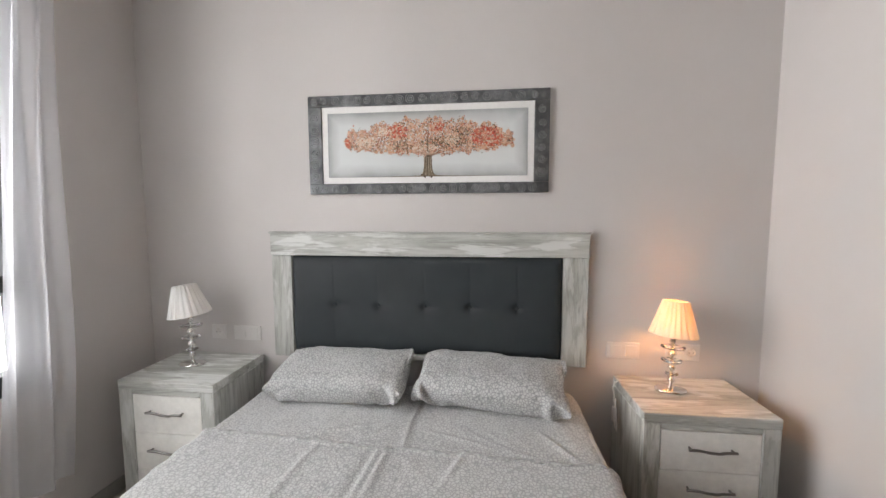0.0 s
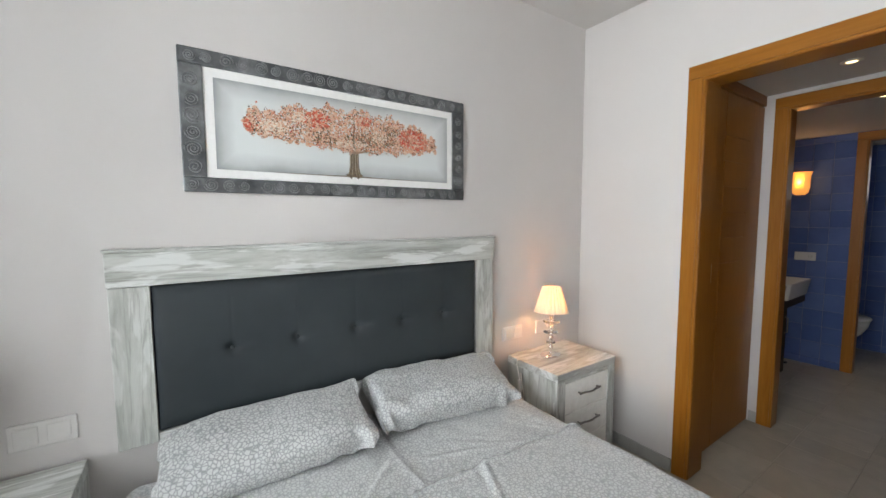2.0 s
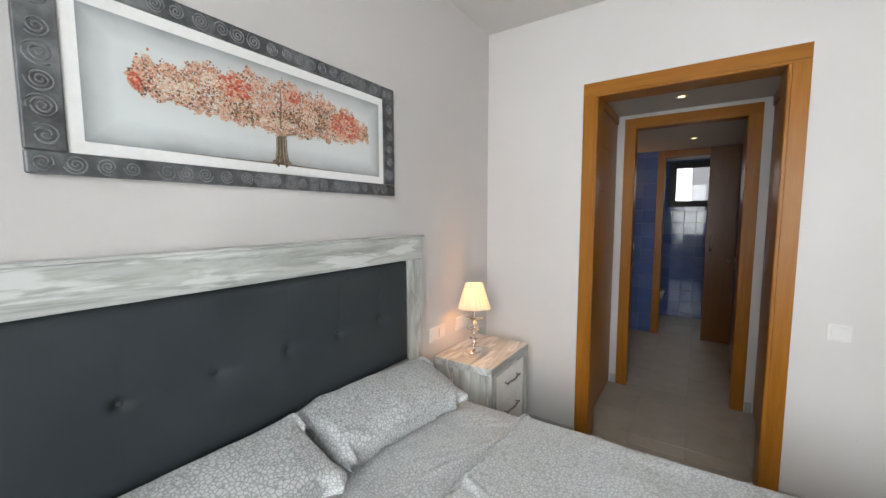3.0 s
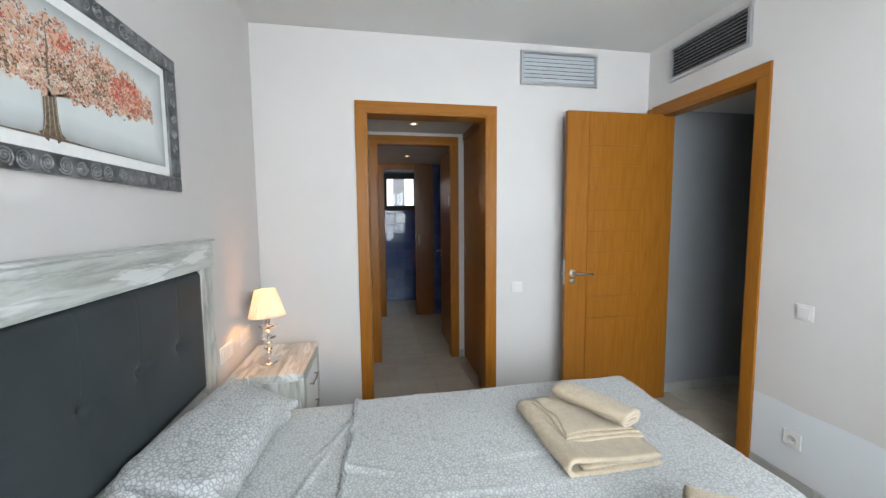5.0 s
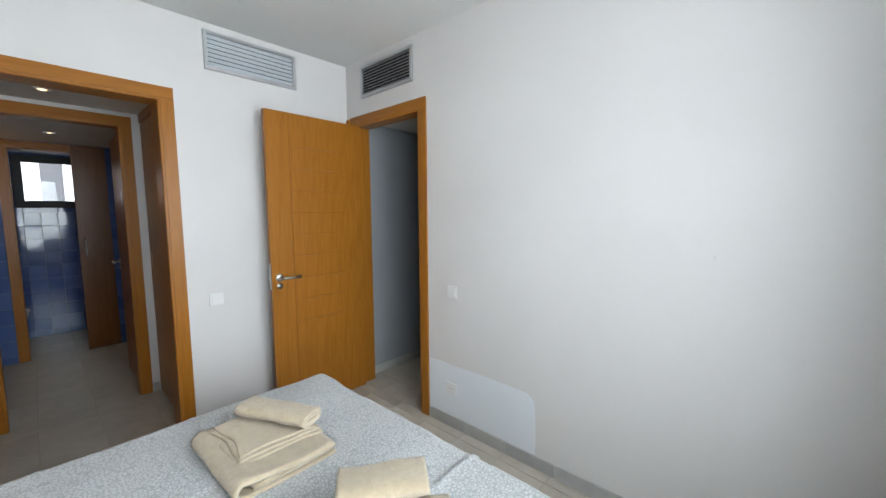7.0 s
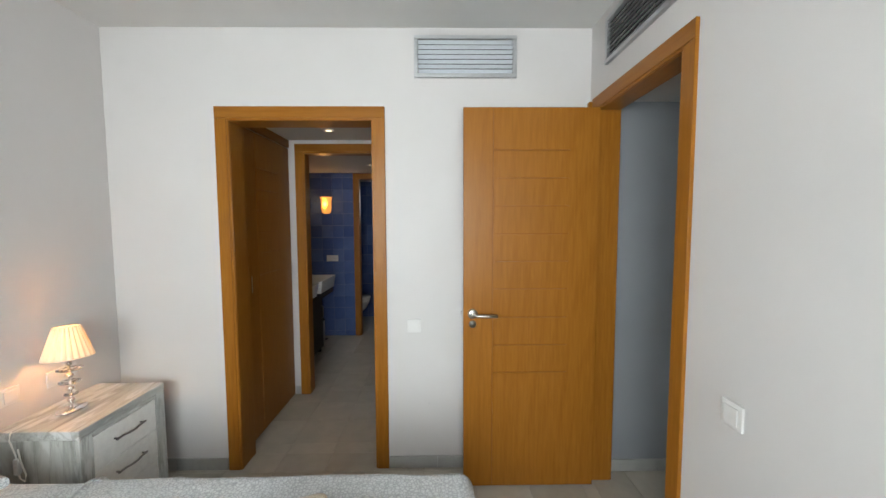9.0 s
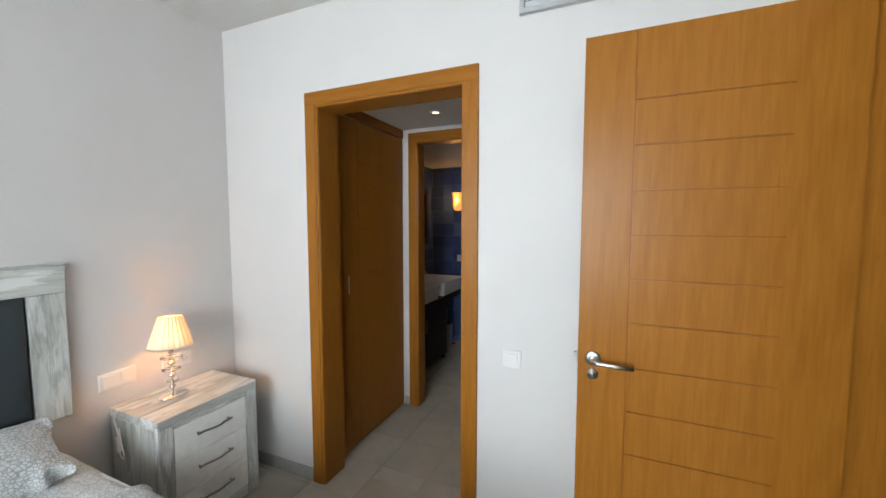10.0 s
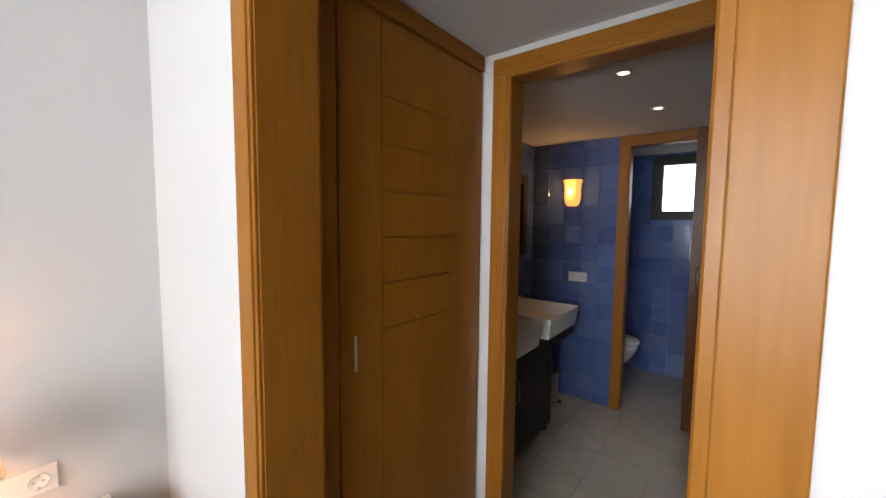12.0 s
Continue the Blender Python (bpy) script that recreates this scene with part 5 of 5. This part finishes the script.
# ---- bathroom ----
def basin(cx, label):
    root = thing("washbasin", label, "washbasin", (cx, 1.63, 0.0), "twin washbasins")
    bm = bmesh.new()
    w, d, z0, z1 = 0.27, 0.255, 0.70, 0.845
    outer = box(bm, -w, w, -d, d, z0, z1)
    top = max(bm.faces, key=lambda f: f.calc_center_median().z)
    r = bmesh.ops.inset_region(bm, faces=[top], thickness=0.018)
    bmesh.ops.translate(bm, verts=top.verts, vec=(0, 0, -0.02))
    for v in top.verts:
        v.co.x *= 0.96
        v.co.y *= 0.94
    bmesh.ops.inset_region(bm, faces=[top], thickness=0.05)
    bmesh.ops.translate(bm, verts=top.verts, vec=(0, 0, -0.07))
    for v in bm.verts:
        if abs(v.co.z - z0) < 1e-5:
            v.co.x *= 0.93
            v.co.y = v.co.y * 0.96 + 0.01
    bmesh.ops.bevel(bm, geom=list(bm.edges), offset=0.010, segments=3, profile=0.6, affect="EDGES")
    part("bowl", bm, CERAMIC, root, "", True)
    tap = part("tap", lathe(bmesh.new(), [(0.024, 0.825), (0.024, 0.835), (0.018, 0.84), (0.017, 0.92), (0.010, 0.925)], 20, (0, 0.20, 0)), CHROME, root, "chrome mixer tap", True)
    part("spout", tube(bmesh.new(), [(0, 0.20, 0.905), (0, 0.15, 0.915), (0, 0.09, 0.905), (0, 0.075, 0.89)], 0.011, 10), CHROME, tap, "", True)
    part("lever", tube(bmesh.new(), [(0, 0.20, 0.925), (0, 0.17, 0.955)], 0.006, 8), CHROME, tap, "", True)
    return root


basin(3.487, "white square ceramic washbasin on the dark shelf")
basin(2.838, "white square ceramic washbasin near the bathroom door")
shelf = thing("vanity_unit", "dark wenge vanity unit carrying the two basins", "vanity unit", (0, 0, 0))
part("slab", boxes((2.46, 3.725, 1.40, BATH_N - 0.002, 0.640, 0.698), bev=0.003), WENGE, shelf)
part("end_panel", boxes((2.465, 2.50, 1.47, BATH_N - 0.002, 0.002, 0.639), bev=0.002), WENGE, shelf)
part("end_panel", boxes((3.405, 3.440, 1.47, BATH_N - 0.002, 0.002, 0.639), bev=0.002), WENGE, shelf)
for x0, x1 in ((2.467, 2.951), (2.954, 3.438)):
    leafed = part("cabinet_door", boxes((x0, x1, 1.445, 1.468, 0.06, 0.636), bev=0.002), WENGE, shelf)
    part("handle", tube(bmesh.new(), [(x1 - 0.05, 1.444, 0.40), (x1 - 0.05, 1.425, 0.41), (x1 - 0.05, 1.425, 0.53), (x1 - 0.05, 1.444, 0.54)], 0.005, 8), HANDLE, leafed, "", True)
part("plinth", boxes((2.501, 3.404, 1.50, 1.52, 0.002, 0.058)), WENGE, shelf)

bin_ = thing("pedal_bin", "small brushed steel pedal bin under the basins", "bin", (3.865, 1.640, 0.0))
part("body", lathe(bmesh.new(), [(0.080, 0.002), (0.084, 0.012), (0.082, 0.02), (0.082, 0.245), (0.080, 0.25)], 28), STEEL, bin_, "", True)
part("lid", lathe(bmesh.new(), [(0.083, 0.251), (0.083, 0.262), (0.06, 0.276), (0.01, 0.282)], 28), DARK_FRAME, bin_, "black lid", True)
part("pedal", boxes((-0.02, 0.02, -0.115, -0.085, 0.006, 0.016), bev=0.003), DARK_FRAME, bin_)

mirror = thing("mirror", "wall mirror in a dark wenge frame above the basins", "mirror", (0, 0, 0))
MX0, MX1, MZ0, MZ1 = 2.75, 3.86, 1.19, 1.835
fy0, fy1 = BATH_N - 0.028, BATH_N - 0.002
part("frame", boxes((MX0, MX1, fy0, fy1, MZ1 - 0.07, MZ1), bev=0.004), WENGE, mirror)
part("frame", boxes((MX0, MX1, fy0, fy1, MZ0, MZ0 + 0.07), bev=0.004), WENGE, mirror)
part("frame", boxes((MX0, MX0 + 0.07, fy0, fy1, MZ0 + 0.0705, MZ1 - 0.0705), bev=0.004), WENGE, mirror)
part("frame", boxes((MX1 - 0.07, MX1, fy0, fy1, MZ0 + 0.0705, MZ1 - 0.0705), bev=0.004), WENGE, mirror)
part("glass", boxes((MX0 + 0.07, MX1 - 0.07, fy1 - 0.008, fy1 - 0.002, MZ0 + 0.07, MZ1 - 0.07)), plain("mirror_silver", (0.9, 0.9, 0.9), 0.02, 1.0, 0.0), mirror, "silvered mirror glass")

sconce = thing("wall_lamp", "half-bowl alabaster wall lamp glowing amber", "wall lamp", (BATH_E - 0.002, 1.552, 1.69))
bm = lathe(bmesh.new(), [(0.030, -0.105), (0.055, -0.085), (0.066, -0.03), (0.064, 0.03), (0.068, 0.075), (0.078, 0.105)], 32, cap=False)
bmesh.ops.delete(bm, geom=[v for v in bm.verts if v.co.x > 0.001], context="VERTS")
part("shade", bm, SCONCE_ON, sconce, "amber alabaster half bowl", True)
part("backplate", boxes((-0.010, 0.0, -0.04, 0.04, -0.06, 0.06), bev=0.002), STEEL, sconce)
plate("wall_socket", "white double socket plate on blue tiles", "socket", pose(BATH_E, 1.488, 1.014, 0, 0, 90), ["socket", "switch"])

wc = thing("toilet", "white wall-hung ceramic toilet with closed lid", "toilet", (4.58, 1.33, 0.0))


def bowl_ring(r, z, k):
    return [(r * 0.80 * math.cos(2 * math.pi * i / 28), -k * r * 1.15 * math.sin(2 * math.pi * i / 28) if math.sin(2 * math.pi * i / 28) > 0 else 0.16 * -math.sin(2 * math.pi * i / 28), z) for i in range(28)]


def loft(rings):
    bm = bmesh.new()
    vr = [[bm.verts.new(p) for p in ring] for ring in rings]
    for a, b in zip(vr, vr[1:]):
        for i in range(len(a)):
            bm.faces.new((a[i], a[(i + 1) % len(a)], b[(i + 1) % len(a)], b[i]))
    bm.faces.new(vr[0][::-1])
    bm.faces.new(vr[-1])
    return bm


part("bowl", loft([bowl_ring(0.10, 0.13, 0.2), bowl_ring(0.15, 0.17, 0.5), bowl_ring(0.19, 0.25, 0.75), bowl_ring(0.21, 0.33, 0.85), bowl_ring(0.215, 0.385, 0.86)]), CERAMIC, wc, "", True)
part("seat_lid", loft([bowl_ring(0.216, 0.388, 0.87), bowl_ring(0.222, 0.395, 0.88), bowl_ring(0.222, 0.412, 0.88), bowl_ring(0.21, 0.42, 0.87)]), CERAMIC, wc, "white closed lid", True)
part("flush_plate", boxes((-0.11, 0.11, 0.158, 0.168, 0.98, 1.12), bev=0.003), PLASTIC, wc, "white flush plate")

# what the toilet window looks out on: a rendered pillar of the terrace and bright haze
pillar = thing("terrace_pillar", "pale grey rendered pillar outside the small window", "pillar", (6.35, 0.795, -3.2))
part("shaft", boxes((-0.11, 0.11, -0.11, 0.11, 0.12, 7.0), bev=0.01, seg=2), FACADE, pillar)
part("base", boxes((-0.16, 0.16, -0.16, 0.16, 0.0, 0.119), bev=0.01), FACADE, pillar)
single("backdrop", boxes((70.0, 70.2, -60, 60, -3.2, 45)), glow("hazy_sky", (0.93, 0.97, 1.0), 1.9), "pale hazy sky in the distance", kind="structure")


# ---- tiles ----
def tile_mesh(name, w, h, t, bev, mat):
    """A tile on its back, face up along +z, centred."""
    bm = bmesh.new()
    a, b = (w / 2, h / 2), (w / 2 - bev, h / 2 - bev)
    ring = lambda p, z: [bm.verts.new((sx * p[0], sy * p[1], z)) for sx, sy in ((-1, -1), (1, -1), (1, 1), (-1, 1))]
    r0, r1, r2 = ring(a, -t), ring(a, -bev), ring(b, 0)
    for p, q in ((r0, r1), (r1, r2)):
        for k in range(4):
            bm.faces.new((p[k], p[(k + 1) % 4], q[(k + 1) % 4], q[k]))
    bm.faces.new(r2)
    return mesh_of(name, bm, mat)


PITCH, JOINT = 0.2935, 0.003
floor = new("floor")
tagged(floor, "beige-grey square ceramic floor tiles with thin joints", kind="structure")
FX0, FY0 = FLOOR_ORIGIN
trng = random.Random(11)
cache = {}


def lay_floor(x0, x1, y0, y1):
    i0, i1 = math.floor((x0 - FX0) / PITCH), math.ceil((x1 - FX0) / PITCH)
    j0, j1 = math.floor((y0 - FY0) / PITCH), math.ceil((y1 - FY0) / PITCH)
    for i in range(i0, i1):
        for j in range(j0, j1):
            a, b = max(x0, FX0 + i * PITCH + JOINT / 2), min(x1, FX0 + (i + 1) * PITCH - JOINT / 2)
            c, d = max(y0, FY0 + j * PITCH + JOINT / 2), min(y1, FY0 + (j + 1) * PITCH - JOINT / 2)
            if b - a < 0.004 or d - c < 0.004:
                continue
            key = (round(b - a, 3), round(d - c, 3))
            if key not in cache:
                cache[key] = tile_mesh("floor_tile", b - a, d - c, 0.004, 0.0012, FLOOR_TILE)
            ob = new("floor_tile", cache[key])
            ob.parent = floor
            ob.matrix_world = pose((a + b) / 2, (c + d) / 2, trng.uniform(-0.0003, 0.0003))


lay_floor(WEST, 1.505, SOUTH, NORTH)
lay_floor(1.506, D2_WALL + 0.05, HALL_S - 0.02, HALL_N + 0.02)
lay_floor(D2_WALL + 0.051, WC_E, -0.3, BATH_N)
lay_floor(0.45, 1.305, -2.4, SOUTH - 0.001)

TW, TH, TJ = 0.136, 0.152, 0.003
blue = {}


def lay_wall(parent, to_world, u0, u1, z0, z1, holes, origin):
    """Tiles on a wall plane; to_world turns (u, v) into a pose whose z points out of the wall."""
    i0, i1 = math.floor((u0 - origin) / TW), math.ceil((u1 - origin) / TW)
    for i in range(i0, i1):
        for j in range(0, math.ceil((z1 - z0 + 0.086) / TH)):
            low = z0 - 0.086 + j * TH
            cells = [[max(u0, origin + i * TW + TJ / 2), min(u1, origin + (i + 1) * TW - TJ / 2), max(z0, low + TJ / 2), min(z1, low + TH - TJ / 2)]]
            for h in holes:
                left = []
                for a, b, c, d in cells:
                    if b <= h[0] or a >= h[1] or d <= h[2] or c >= h[3]:
                        left.append([a, b, c, d])
                        continue
                    if a < h[0]:
                        left.append([a, h[0], c, d])
                    if b > h[1]:
                        left.append([h[1], b, c, d])
                    p, q = max(a, h[0]), min(b, h[1])
                    if c < h[2]:
                        left.append([p, q, c, h[2]])
                    if d > h[3]:
                        left.append([p, q, h[3], d])
                cells = left
            for a, b, c, d in cells:
                if b - a < 0.006 or d - c < 0.006:
                    continue
                key = (round(b - a, 3), round(d - c, 3))
                if key not in blue:
                    blue[key] = tile_mesh("wall_tile", b - a, d - c, 0.006, 0.0018, BLUE_TILE)
                ob = new("wall_tile", blue[key])
                ob.parent = bpy.data.objects[parent]
                ob.matrix_world = to_world((a + b) / 2, (c + d) / 2) @ pose(0, 0, trng.uniform(-0.0006, 0.0006), trng.gauss(0, 0.5), trng.gauss(0, 0.5), 0)


lay_wall("wall_toilet", lambda u, v: pose(BATH_E, u, v, 0, -90, 0) @ pose(0, 0, 0, 0, 0, 90), -0.3, BATH_N, 0.0, BATH_TOP, [(0.494, 1.206, -1, 2.093)], 1.343)
lay_wall("wall_toilet_window", lambda u, v: pose(WC_E, u, v, 0, -90, 0) @ pose(0, 0, 0, 0, 0, 90), 0.36, 1.50, 0.0, BATH_TOP, [WC_WIN], 0.545)
lay_wall("wall_bathroom_north", lambda u, v: pose(u, BATH_N, v, 90, 0, 0), 3.0, BATH_E, 0.0, BATH_TOP, [], BATH_E)
lay_wall("wall_toilet_north", lambda u, v: pose(u, 1.494, v, 90, 0, 0), WC_W, WC_E, 0.0, BATH_TOP, [], WC_E)
lay_wall("wall_toilet_south", lambda u, v: pose(u, 0.366, v, -90, 0, 0), WC_W, WC_E, 0.0, BATH_TOP, [], WC_E)


# ---- small marks on the walls ----
def scuff(parent, m, r, seed):
    bm = bmesh.new()
    srng = random.Random(seed)
    bm.faces.new([bm.verts.new((r * srng.uniform(0.5, 1.2) * math.cos(k * 0.698), r * srng.uniform(0.8, 1.9) * math.sin(k * 0.698), 0.0006)) for k in range(9)])
    bmesh.ops.transform(bm, matrix=m, verts=bm.verts)
    part("scuff_mark", bm, SCUFF, bpy.data.objects[parent], "small grey scuff mark")


scuff("wall_north", pose(-1.354, NORTH, 1.568, 90, 0, 0), 0.005, 1)
scuff("wall_south", pose(-1.085, SOUTH, 1.211, -90, 0, 0), 0.007, 2)
scuff("wall_east", pose(EAST, 0.187, 0.395, 90, 0, -90), 0.004, 3)
